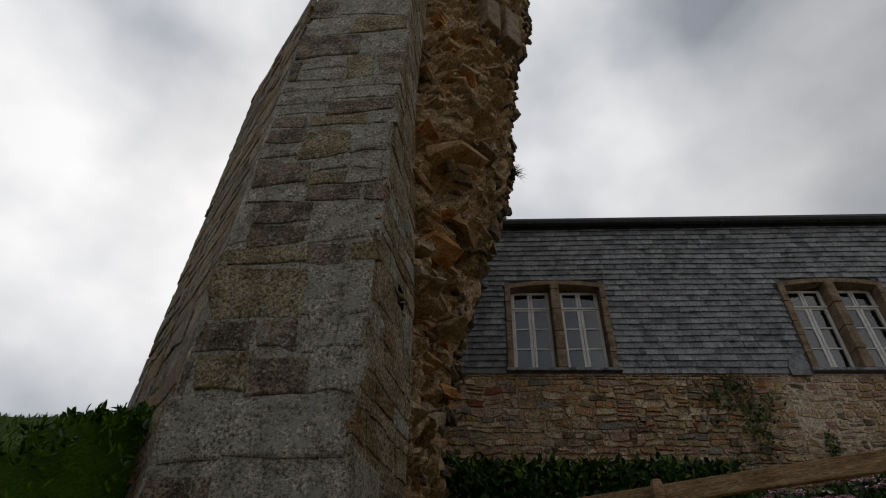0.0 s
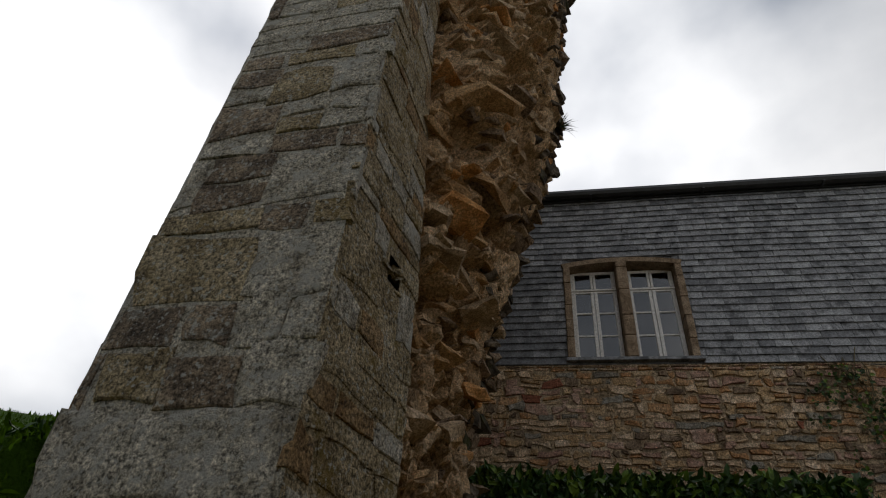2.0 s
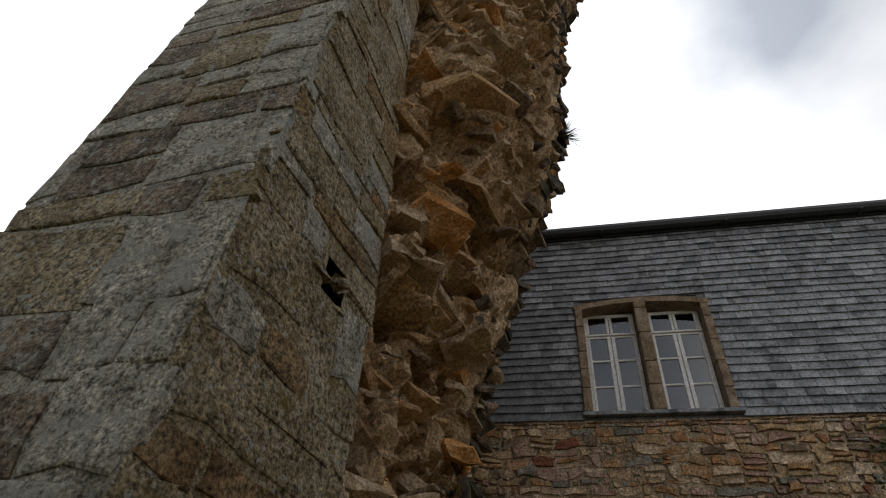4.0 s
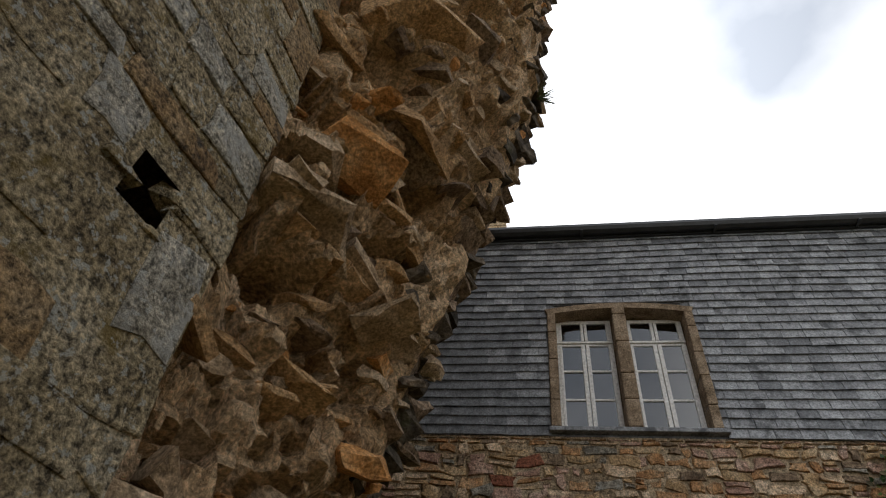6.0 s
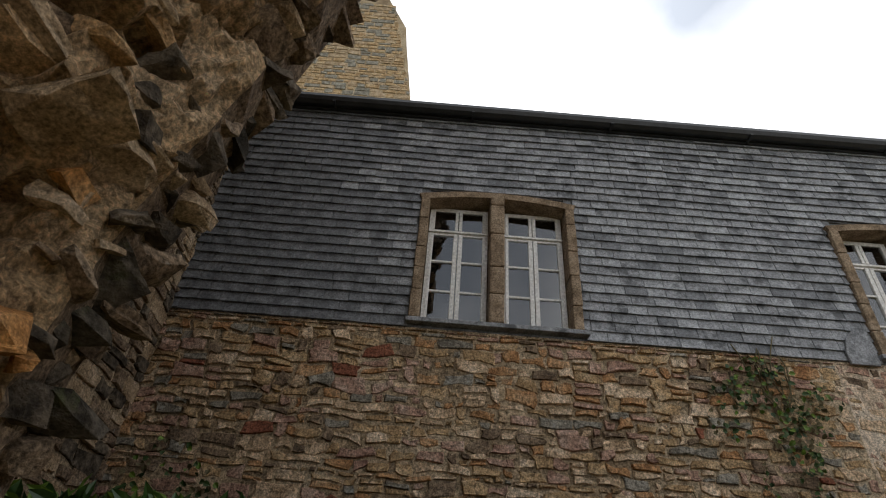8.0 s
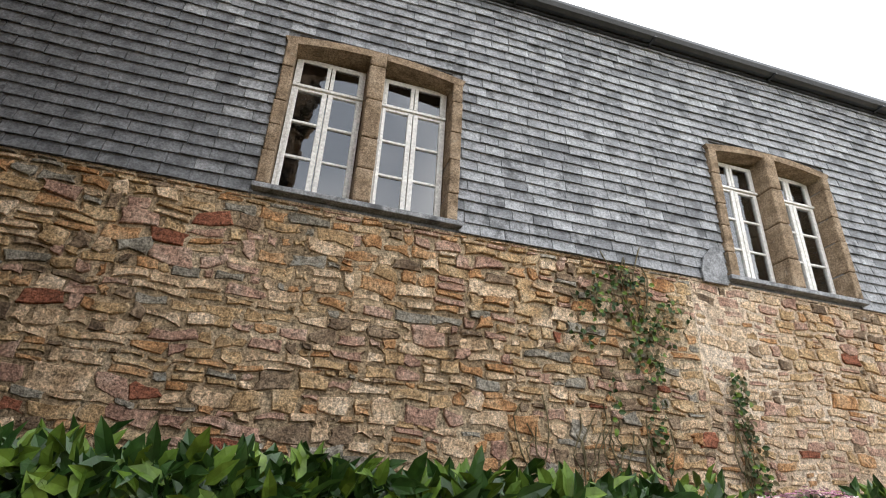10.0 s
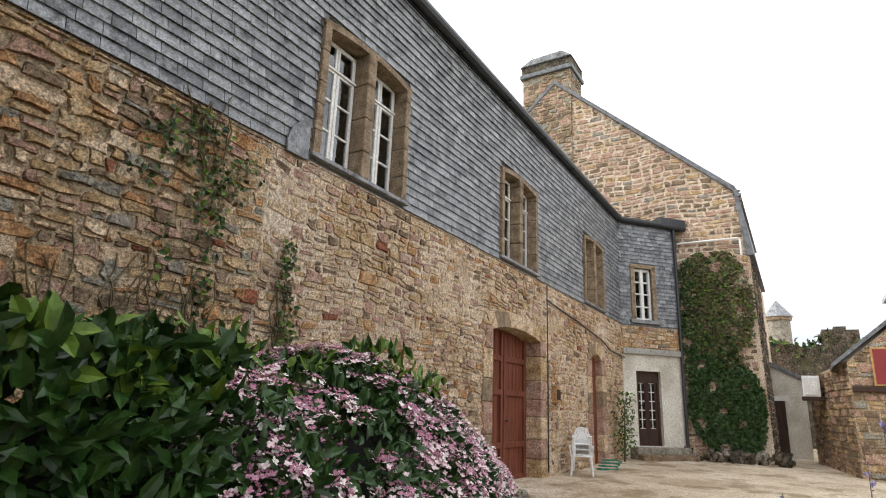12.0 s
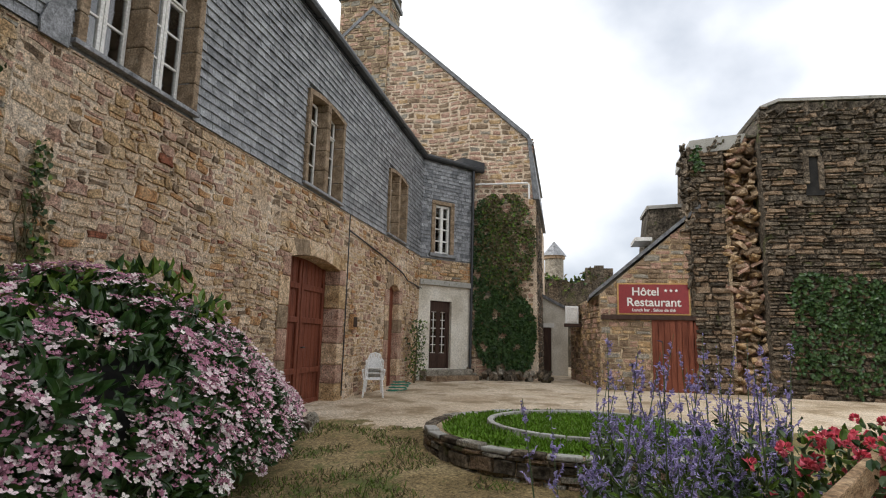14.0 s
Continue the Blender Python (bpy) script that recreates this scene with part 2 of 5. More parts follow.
LEAFY = material("young_leaf", [(0.08, 0.15, 0.02), (0.14, 0.21, 0.03)], scale=9, rough=0.4, bump=0.1, gloss=0.25)
IVY = material("ivy_leaf", [(0.015, 0.035, 0.012), (0.035, 0.07, 0.02), (0.06, 0.1, 0.03)], scale=6, rough=0.45, bump=0.1, gloss=0.25)
IVYB = material("brown_ivy_stem", [(0.06, 0.05, 0.025), (0.12, 0.1, 0.05), (0.16, 0.13, 0.07)], scale=6, rough=0.7, bump=0.1)
STEM = material("green_stem", [(0.07, 0.11, 0.05), (0.13, 0.17, 0.09)], rough=0.6, bump=0.1)
PETAL = material("pale_pink_petal", [(0.68, 0.5, 0.52), (0.78, 0.66, 0.66)], scale=12, rough=0.6, bump=0.05)
PETALB = material("mauve_pink_petal", [(0.4, 0.16, 0.24), (0.55, 0.28, 0.36)], scale=12, rough=0.6, bump=0.05)
PETALW = material("cream_petal", [(0.66, 0.6, 0.54), (0.74, 0.7, 0.66)], scale=12, rough=0.6, bump=0.05)
SAGE = material("violet_blue_floret", [(0.3, 0.25, 0.5), (0.46, 0.4, 0.66)], scale=20, rough=0.7, bump=0.05)
ROSE = material("coral_red_petal", [(0.75, 0.1, 0.16), (0.85, 0.24, 0.3)], scale=20, rough=0.6, bump=0.05)
# near-black colour that stands for shade inside rooms, slits and bushes
HOLLOW_SHADE = material("painted_hollow_shade", [(0.02, 0.02, 0.02), (0.04, 0.038, 0.035)], bump=0)
# pale blue that imitates the sky mirrored in the first window
SKY_SHEET = material("painted_sky_reflection", [(0.74, 0.84, 0.96), (0.8, 0.88, 0.97)], scale=2, rough=0.9, bump=0)
HOSE = material("green_hose", [(0.02, 0.16, 0.11), (0.03, 0.2, 0.14)], rough=0.4, bump=0)
CEMENT = material("cement_capping", [(0.3, 0.29, 0.26), (0.42, 0.41, 0.38)], scale=2, bump=0.4, spots=(0.1, 0.11, 0.05), spot_cut=0.62)

GLASS = bpy.data.materials.new("window_glass")
GLASS.use_nodes = True
gn, gl = GLASS.node_tree.nodes, GLASS.node_tree.links
g_mix, g_tr, g_gl, g_fr = gn.new("ShaderNodeMixShader"), gn.new("ShaderNodeBsdfTransparent"), gn.new("ShaderNodeBsdfGlossy"), gn.new("ShaderNodeFresnel")
g_gl.inputs["Roughness"].default_value = 0.02
g_tr.inputs["Color"].default_value = (0.94, 0.96, 0.97, 1)
g_fr.inputs["IOR"].default_value = 2.3
gl.new(g_fr.outputs[0], g_mix.inputs[0])
gl.new(g_tr.outputs[0], g_mix.inputs[1])
gl.new(g_gl.outputs[0], g_mix.inputs[2])
gl.new(g_mix.outputs[0], gn["Material Output"].inputs["Surface"])


# ---- mesh tools ----
class Build:
    """Collects corners and faces, then makes one mesh object of them."""

    def __init__(self):
        self.v, self.f, self.m, self.mats = [], [], [], []

    def slot(self, mat):
        if mat not in self.mats:
            self.mats.append(mat)
        return self.mats.index(mat)

    def add(self, verts, faces, mat):
        k, s = len(self.v), self.slot(mat)
        self.v += [tuple(p) for p in verts]
        for face in faces:
            self.f.append([k + i for i in face])
            self.m.append(s)

    def box(self, x0, y0, z0, x1, y1, z1, mat, m=None):
        p = [Vector(c) for c in ((x0, y0, z0), (x1, y0, z0), (x1, y1, z0), (x0, y1, z0), (x0, y0, z1), (x1, y0, z1), (x1, y1, z1), (x0, y1, z1))]
        if m:
            p = [m @ q for q in p]
        self.add(p, [(3, 2, 1, 0), (4, 5, 6, 7), (0, 1, 5, 4), (1, 2, 6, 5), (2, 3, 7, 6), (3, 0, 4, 7)], mat)

    def prism(self, outline, axis_a, axis_b, mat):
        """A flat outline (list of Vector) pushed from offset axis_a to axis_b."""
        n = len(outline)
        a, b = Vector(axis_a), Vector(axis_b)
        self.add([p + a for p in outline] + [p + b for p in outline],
                 [list(range(n))[::-1], list(range(n, 2 * n))] + [(i, (i + 1) % n, n + (i + 1) % n, n + i) for i in range(n)], mat)

    def tube(self, points, radii, mat, sides=7):
        rings = []
        for i, p in enumerate(points):
            p = Vector(p)
            d = Vector(points[min(i + 1, len(points) - 1)]) - Vector(points[max(i - 1, 0)])
            d.normalize()
            a = d.orthogonal().normalized()
            c = d.cross(a)
            r = radii[i] if isinstance(radii, (list, tuple)) else radii
            rings.append([p + r * (math.cos(k * math.tau / sides) * a + math.sin(k * math.tau / sides) * c) for k in range(sides)])
        faces = []
        for i in range(len(points) - 1):
            for k in range(sides):
                faces.append((i * sides + k, i * sides + (k + 1) % sides, (i + 1) * sides + (k + 1) % sides, (i + 1) * sides + k))
        faces += [list(range(sides))[::-1], [(len(points) - 1) * sides + k for k in range(sides)]]
        self.add([q for r in rings for q in r], faces, mat)

    def make(self, name, parent=None, bevel=0.0, smooth=False, centre=True):
        c = Vector((0, 0, 0))
        if centre and self.v:
            a = np.array(self.v)
            c = Vector(((a[:, 0].min() + a[:, 0].max()) / 2, (a[:, 1].min() + a[:, 1].max()) / 2, a[:, 2].min()))
        me = bpy.data.meshes.new(name)
        me.from_pydata([tuple(Vector(p) - c) for p in self.v], [], self.f)
        for m in self.mats:
            me.materials.append(m)
        me.polygons.foreach_set("material_index", self.m)
        if smooth:
            me.polygons.foreach_set("use_smooth", [True] * len(me.polygons))
        me.update()
        ob = new(name, me)
        ob.location = c
        if parent:
            ob.parent = parent
            ob.matrix_parent_inverse = Matrix.Translation(parent.location).inverted()
        if bevel:
            mod = ob.modifiers.new("bevel", "BEVEL")
            mod.width, mod.segments, mod.limit_method = bevel, 2, "ANGLE"
        return ob


def empty(name, at):
    ob = new(name)
    ob.location = at
    return ob


R = random.Random(7)


def stone(b, P, N, u0, u1, v0, v1, proud, mat, jit=0.25, tilt=0.0):
    """One stone on a wall: a foot sunk in the mortar, a rim and a slightly smaller uneven face. P(u, v) is a place on the wall."""
    g = min(u1 - u0, v1 - v0)
    j = lambda: R.uniform(-1, 1) * jit * g * 0.5
    cs = []
    for (u, v) in ((u0, v0), (u1, v0), (u1, v1), (u0, v1)):
        if R.random() < 0.5:
            cs.append((u + j(), v + j()))
        else:
            mu, mv = (u0 + u1) / 2, (v0 + v1) / 2
            k = R.uniform(0.0, 0.3)
            cs.append((u + (mu - u) * k * 0.45 + j() * .6, v + (mv - v) * k + j() * .6))
    extra = []
    for i in range(4):
        (a, c), (d, e) = cs[i], cs[(i + 1) % 4]
        extra += [(a, c), ((a + d) / 2 + j() * 0.8, (c + e) / 2 + j() * 0.8)]
    mu, mv = sum(e[0] for e in extra) / 8, sum(e[1] for e in extra) / 8
    rows = []
    for shrink, out in ((1.0, -0.03), (0.97, proud * 0.55), (0.88, proud)):
        rows.append([P(mu + (u - mu) * shrink, mv + (v - mv) * shrink) + N * (out * (R.uniform(0.75, 1.25) if out > 0 else 1) + tilt * (v - mv) / g * proud) for u, v in extra])
    k = 8
    b.add(rows[0] + rows[1] + rows[2], [(i, (i + 1) % k, k + (i + 1) % k, k + i) for i in range(k)] + [(k + i, k + (i + 1) % k, 2 * k + (i + 1) % k, 2 * k + i) for i in range(k)] + [[2 * k + i for i in range(k)]], mat)


def lay(wall, P, N, u0, u1, v0, v1, course, width, gap, proud, mats, holes=(), near=None, part="stone", jit=0.25, odd=None, tilt=0.0, rest="rubble_stones", limit=300, span=None):
    """Stones in uneven courses over a stretch of wall; those inside near become parts of their own."""
    turned = callable(N)
    N = N if turned else Vector(N)
    v, joined, made = v0, Build(), 0
    while v < v1 - 0.02:
        h = min(R.uniform(*course), v1 - v)
        u = u0 + R.uniform(-0.2, 0)
        while u < u1:
            w = R.uniform(*width) * (0.7 + 0.6 * h / course[1])
            a, c = max(u, u0), min(u + w, u1)
            pieces = [(a + gap / 2, c - gap / 2)]
            if span:
                lo, hi = span(v + h / 2)
                pieces = [(max(p, lo), min(q, hi)) for p, q in pieces]
            for (hu0, hv0, hu1, hv1) in holes:
                if v + h > hv0 + 0.01 and v < hv1 - 0.01:
                    nxt = []
                    for p, q in pieces:
                        if q <= hu0 or p >= hu1:
                            nxt.append((p, q))
                        else:
                            nxt += [(p, min(q, hu0)), (max(p, hu1), q)]
                    pieces = nxt
            for p, q in pieces:
                if q - p < 0.04:
                    continue
                split = 2 if (h > course[1] * 0.75 and R.random() < 0.3 and q - p < width[1]) else 1
                for s in range(split):
                    va, vb = v + h * s / split + gap / 2, v + h * (s + 1) / split - gap / 2
                    mat = R.choice(mats)
                    pr = proud * R.uniform(0.5, 1.3)
                    mid = ((p + q) / 2, (va + vb) / 2)
                    NN = N(mid[0]) if turned else N
                    if odd and R.random() < odd[0]:
                        mat = odd[1]
                    if near and near[0] < mid[0] < near[2] and near[1] < mid[1] < near[3] and made < limit:
                        one = Build()
                        stone(one, P, NN, p, q, va, vb, pr, mat, jit, tilt)
                        one.make(part, wall)
                        made += 1
                    else:
                        stone(joined, P, NN, p, q, va, vb, pr, mat, jit, tilt)
            u += w
        v += h
    if joined.v:
        tagged(joined.make(rest, wall), kind="stuff")


def hang_slates(wall, P, N, u0, u1, v0, v1, holes=(), near=None, limit=300):
    """Courses of thin overlapping slates, each tilted out at its foot."""
    N = Vector(N)
    joined, made, row, step = Build(), 0, 0, 0.1135
    v = v0
    while v < v1 - 0.03:
        u = u0 - (row % 2) * 0.11 - R.uniform(0, 0.02)
        while u < u1:
            w = 0.22 + R.uniform(-0.03, 0.03)
            pieces = [(max(u, u0), min(u + w - 0.006, u1))]
            for (a0, b0, a1, b1) in holes:
                if v + step > b0 + 0.02 and v < b1 - 0.02:
                    nxt = []
                    for p, q in pieces:
                        if q <= a0 or p >= a1:
                            nxt.append((p, q))
                        else:
                            nxt += [(p, min(q, a0)), (max(p, a1), q)]
                    pieces = nxt
            for p, q in pieces:
                if q - p < 0.02:
                    continue
                dv, out, skew = R.uniform(-0.004, 0.003), 0.027 + R.uniform(0, 0.007), R.uniform(-0.003, 0.003)
                top = min(v + step + 0.02, v1)
                vs = [P(p, v + dv) + N * out, P(q, v + dv + skew) + N * out, P(q, top) + N * 0.006, P(p, top) + N * 0.006,
                      P(p, v + dv) + N * (out - 0.012), P(q, v + dv + skew) + N * (out - 0.012), P(q, top) - N * 0.004, P(p, top) - N * 0.004]
                fs = [(0, 1, 2, 3), (7, 6, 5, 4), (4, 5, 1, 0), (5, 6, 2, 1), (7, 4, 0, 3)]
                # dark slates become more frequent towards the low-u end
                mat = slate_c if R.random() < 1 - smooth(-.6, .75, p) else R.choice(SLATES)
                m_u, m_v = (p + q) / 2, v
                if near and near[0] < m_u < near[2] and near[1] < m_v < near[3] and made < limit:
                    one = Build()
                    one.add(vs, fs, mat)
                    one.make("slate", wall)
                    made += 1
                else:
                    joined.add(vs, fs, mat)
            u += w
        v += step
        row += 1
    tagged(joined.make("slates", wall), kind="stuff")


def leaf(b, at, way, up, length, width, mat, fold=0.25):
    """A leaf folded along its rib."""
    way, up = Vector(way).normalized(), Vector(up)
    side = way.cross(up)
    if side.length < 1e-4:
        side = way.orthogonal()
    side.normalize()
    nrm = side.cross(way)
    at = Vector(at)
    up1 = nrm * width * fold
    p = [at, at + way * length * .28 + side * width * .42 + up1, at + way * length * .68 + side * width * .36 + up1 - nrm * length * .04, at + way * length - nrm * length * .12,
         at + way * length * .68 - side * width * .36 + up1 - nrm * length * .04, at + way * length * .28 - side * width * .42 + up1, at + way * length * .5]
    b.add(p, [(0, 1, 2, 6), (6, 2, 3), (6, 3, 4), (0, 6, 4, 5)], mat)


def rvec():
    while True:
        p = Vector((R.uniform(-1, 1), R.uniform(-1, 1), R.uniform(-1, 1)))
        if 0.05 < p.length < 1:
            return p.normalized()


# ---- ground ----
def smooth(a, b, x):
    t = max(0.0, min(1.0, (x - a) / (b - a)))
    return t * t * (3 - 2 * t)


def height(x, y):
    path = max(0.0, min(1.95, 0.49 * y))
    yard = 1.9 + 0.32 * smooth(3.5, 11.5, x)
    z = path + (yard - path) * smooth(1.7, 2.7, x)
    hill = max(0.0, min(4.65, 0.78 * (y - 0.9))) + 0.25 * noise.noise(Vector((x * 0.35, y * 0.35, 3.0)))
    bank = float(np.interp(y, (1.0, 2.75, 4.2, 6.8), (0.0, 2.2, 2.95, 4.45)))
    hill = max(hill, bank * smooth(-9, -4, x) + .5 * smooth(-2.9, -2.1, x) * smooth(2.3, 2.8, y) * (1 - smooth(4.4, 6, y)))
    foot = smooth(2.35, 2.75, y)
    z += (max(hill, 0) - z) * smooth(-1.7 + .1 * foot, -3.0 + 1.1 * foot, x) * (1 - smooth(9.5, 14, y))
    if x > 60 or x < -40 or abs(y) > 60:
        z -= 3.0 * smooth(60, 160, max(abs(x), abs(y)))
    return z + 0.015 * noise.noise(Vector((x * 1.7, y * 1.7, 0)))


def grid_ground():
    xs = [-600, -200, -80, -40, -22] + [-14 + 0.3 * i for i in range(73)] + [7.8 + 0.1 * i for i in range(40)] + [11.8 + 0.3 * i for i in range(49)] + [30, 36, 45, 60, 90, 200, 600]
    ys = [-600, -200, -80, -40, -20, -12] + [-8 + 0.3 * i for i in range(42)] + [4.5 + 0.1 * i for i in range(37)] + [8.2 + 0.3 * i for i in range(16)] + [16, 22, 32, 60, 90, 200, 600]
    b = Build()
    mats = {"g": b.slot(GRASS), "s": b.slot(SOIL), "y": b.slot(YARD)}
    b.v = [(x, y, height(x, y)) for y in ys for x in xs]
    n = len(xs)
    for j in range(len(ys) - 1):
        for i in range(n - 1):
            x, y = (xs[i] + xs[i + 1]) / 2, (ys[j] + ys[j + 1]) / 2
            e = 0.6 * noise.noise(Vector((x * 1.3, y * 1.3, 9))) + .35 * noise.noise(Vector((x * 5, y * 5, 2)))
            k = "g" if (x < -1.7 or x > 60) else ("y" if (x + e > 9.4 and (y > 5.3 or x > 10.6)) else "s")
            b.f.append([j * n + i, j * n + i + 1, (j + 1) * n + i + 1, (j + 1) * n + i])
            b.m.append(mats[k])
    tagged(b.make("ground", smooth=True, centre=False), "sloping ground of gravel, yard grit and turf", "ground", kind="structure")


grid_ground()

blades = Build()
for _ in range(20000):
    x, y = R.uniform(-9, -1.75), R.uniform(1.5, 8.5)
    z = height(x, y)
    leaf(blades, (x, y, z - 0.02), (R.uniform(-.5, .5), R.uniform(-.5, .5), 1), rvec(), R.uniform(0.03, 0.08), 0.02, MEADOW)
for _ in range(500):
    x, y = R.uniform(-3.4, -1.75), R.uniform(2.3, 4.0)
    z = height(x, y)
    for k in range(6):
        leaf(blades, (x, y, z + R.uniform(-.02, .04)), rvec() + Vector((0, 0, .6)), rvec(), R.uniform(0.03, 0.08), 0.03, R.choice([LEAF, MEADOW, MEADOW, MEADOW]))
tagged(blades.make("hill_grass"), "tall green grass and weeds on the castle mound", "grass", kind="stuff")
tufts = Build()
for _ in range(14000):
    x, y = R.uniform(3.5, 9.2), R.uniform(4.4, 7.8)
    if noise.noise(Vector((x * 1.5, y * 1.5, 5))) > 0.05 and (x - 8.95) ** 2 + (y - 3.75) ** 2 > 4.2:
        leaf(tufts, (x, y, height(x, y) - 0.01), (R.uniform(-.7, .7), R.uniform(-.7, .7), .6), rvec(), R.uniform(0.03, 0.09), 0.012, R.choice([IVYB, LEAFY, IVYB, LEAFY]))
tagged(tufts.make("gravel_weeds"), "short weeds growing through the gravel", "grass", kind="stuff")

# ---- slate-hung building ----
FY = 8.15
X0, X1 = -4.0, 17.6
SILL, HEAD, EAVE = 5.92, 7.58, 8.86
WINDOWS = [(0.48, 2.2), (5.07, 6.77), (9.63, 11.27), (14.22, 15.85)]
DOORS = [(9.4, 11.48, 4.75), (14.62, 15.5, 4.72)]


def pierced_wall(name, x0, x1, y0, y1, z0, z1, holes, mat):
    """A wall along x with rectangular openings right through it."""
    b = Build()
    xs = sorted({x0, x1, *[h[0] for h in holes], *[h[2] for h in holes]})
    for a, c in zip(xs[:-1], xs[1:]):
        cuts = sorted((h[1], h[3]) for h in holes if h[0] <= a + 1e-6 and h[2] >= c - 1e-6)
        z = z0
        for lo, hi in cuts:
            if lo > z:
                b.box(a, y0, z, c, y1, lo, mat)
            z = max(z, hi)
        if z < z1:
            b.box(a, y0, z, c, y1, z1, mat)
    return b.make(name, centre=False)


lower = pierced_wall("wall_north_lower", X0, 4.6, FY, FY + 0.55, 1.2, 5.84, [], MORTAR)
repointed = pierced_wall("wall_north_repointed", 4.6, X1, FY, FY + 0.55, 1.2, 5.84, [(a, 2.0, c, t) for a, c, t in DOORS], POINTING)
tagged(lower, "rough rubble stone wall in tan, grey and orange with lime mortar", "wall", kind="structure")
tagged(repointed, "rubble stone wall of pale tan stones, broadly repointed in lime", "wall", kind="structure")
upper = pierced_wall("wall_north_upper", X0, X1, FY, FY + 0.55, 5.84, EAVE, [(a + .1, SILL, c - .1, HEAD + 0.06) for a, c in WINDOWS], slate_c)
tagged(upper, "upper wall hung with weathered grey slates", "wall", kind="structure")


def facade(u, v):
    bow = 0.012 * math.sin(u * 1.7) * math.sin(v * 2.1)
    return Vector((u, FY - bow, v))


def uneven(u, v):
    """The wall face with its courses wandering up and down."""
    return facade(u, v + max(0.0, min(1.0, (5.8 - v) * 3)) * (.06 * noise.noise(Vector((u * .9, v * .8, 3))) + .03 * noise.noise(Vector((u * 3.1, v * 2.6, 5)))))


def arch(x0, x1, z_spring, rise, n=9):
    return [Vector((x0 + (x1 - x0) * i / n, 0, z_spring + rise * (1 - (2 * i / n - 1) ** 2))) for i in range(n + 1)]


def casement(parent, x0, x1, z0, z1, y, rise):
    """A white two-leaf casement with three panes a leaf and a two-pane fanlight."""
    w = x1 - x0
    zt = z0 + (z1 - z0) * 0.76
    f = Build()
    for a, c, p, q in ((x0, x0 + .028, z0, z1), (x1 - .028, x1, z0, z1), (x0 + .028, x1 - .028, z0, z0 + .055), (x0 + .028, x1 - .028, z1 - .05, z1), (x0 + .028, x1 - .028, zt, zt + .06)):
        f.box(a, y, p, c, y + .06, q, PAINT)
    f.box(x0 - .0, y - .025, zt + .012, x1, y, zt + .04, PAINT)
    f.make("frame", parent, bevel=0.004)
    mid = (x0 + x1) / 2
    for a, c in ((x0 + .028, mid - .004), (mid + .004, x1 - .028)):
        s = Build()
        la, lc = (.032, .046) if a < mid - .1 else (.046, .032)
        s.box(a, y - .012, z0 + .055, a + la, y + .03, zt, PAINT)
        s.box(c - lc, y - .012, z0 + .055, c, y + .03, zt, PAINT)
        zs = [z0 + .055 + (zt - z0 - .055) * k / 3 for k in range(4)]
        for k, zz in enumerate(zs):
            h = .024 if 0 < k < 3 else .045
            s.box(a + la, y - .008, max(zz - h / 2, z0 + .055), c - lc, y + .026, min(zz + h / 2, zt), PAINT)
        s.make("sash", parent, bevel=0.004)
        t = Build()
        t.box(a, y - .006, zt + .06, a + .035, y + .03, z1 - .05, PAINT)
        t.box(c - .035, y - .006, zt + .06, c, y + .03, z1 - .05, PAINT)
        t.make("fanlight_bar", parent, bevel=0.003)
        for p, q in [(zs[k] + .015, zs[k + 1] - .015) for k in range(3)] + [(zt + .06, z1 - .05)]:
            g = Build()
            g.box(a + .03, y + .008, p, c - .03, y + .014, q, GLASS)
            o = g.make("pane", parent)
            o.visible_shadow = False
            o.rotation_euler = (radians(R.uniform(-.6, .6)), 0, radians(R.uniform(-.6, .6)))


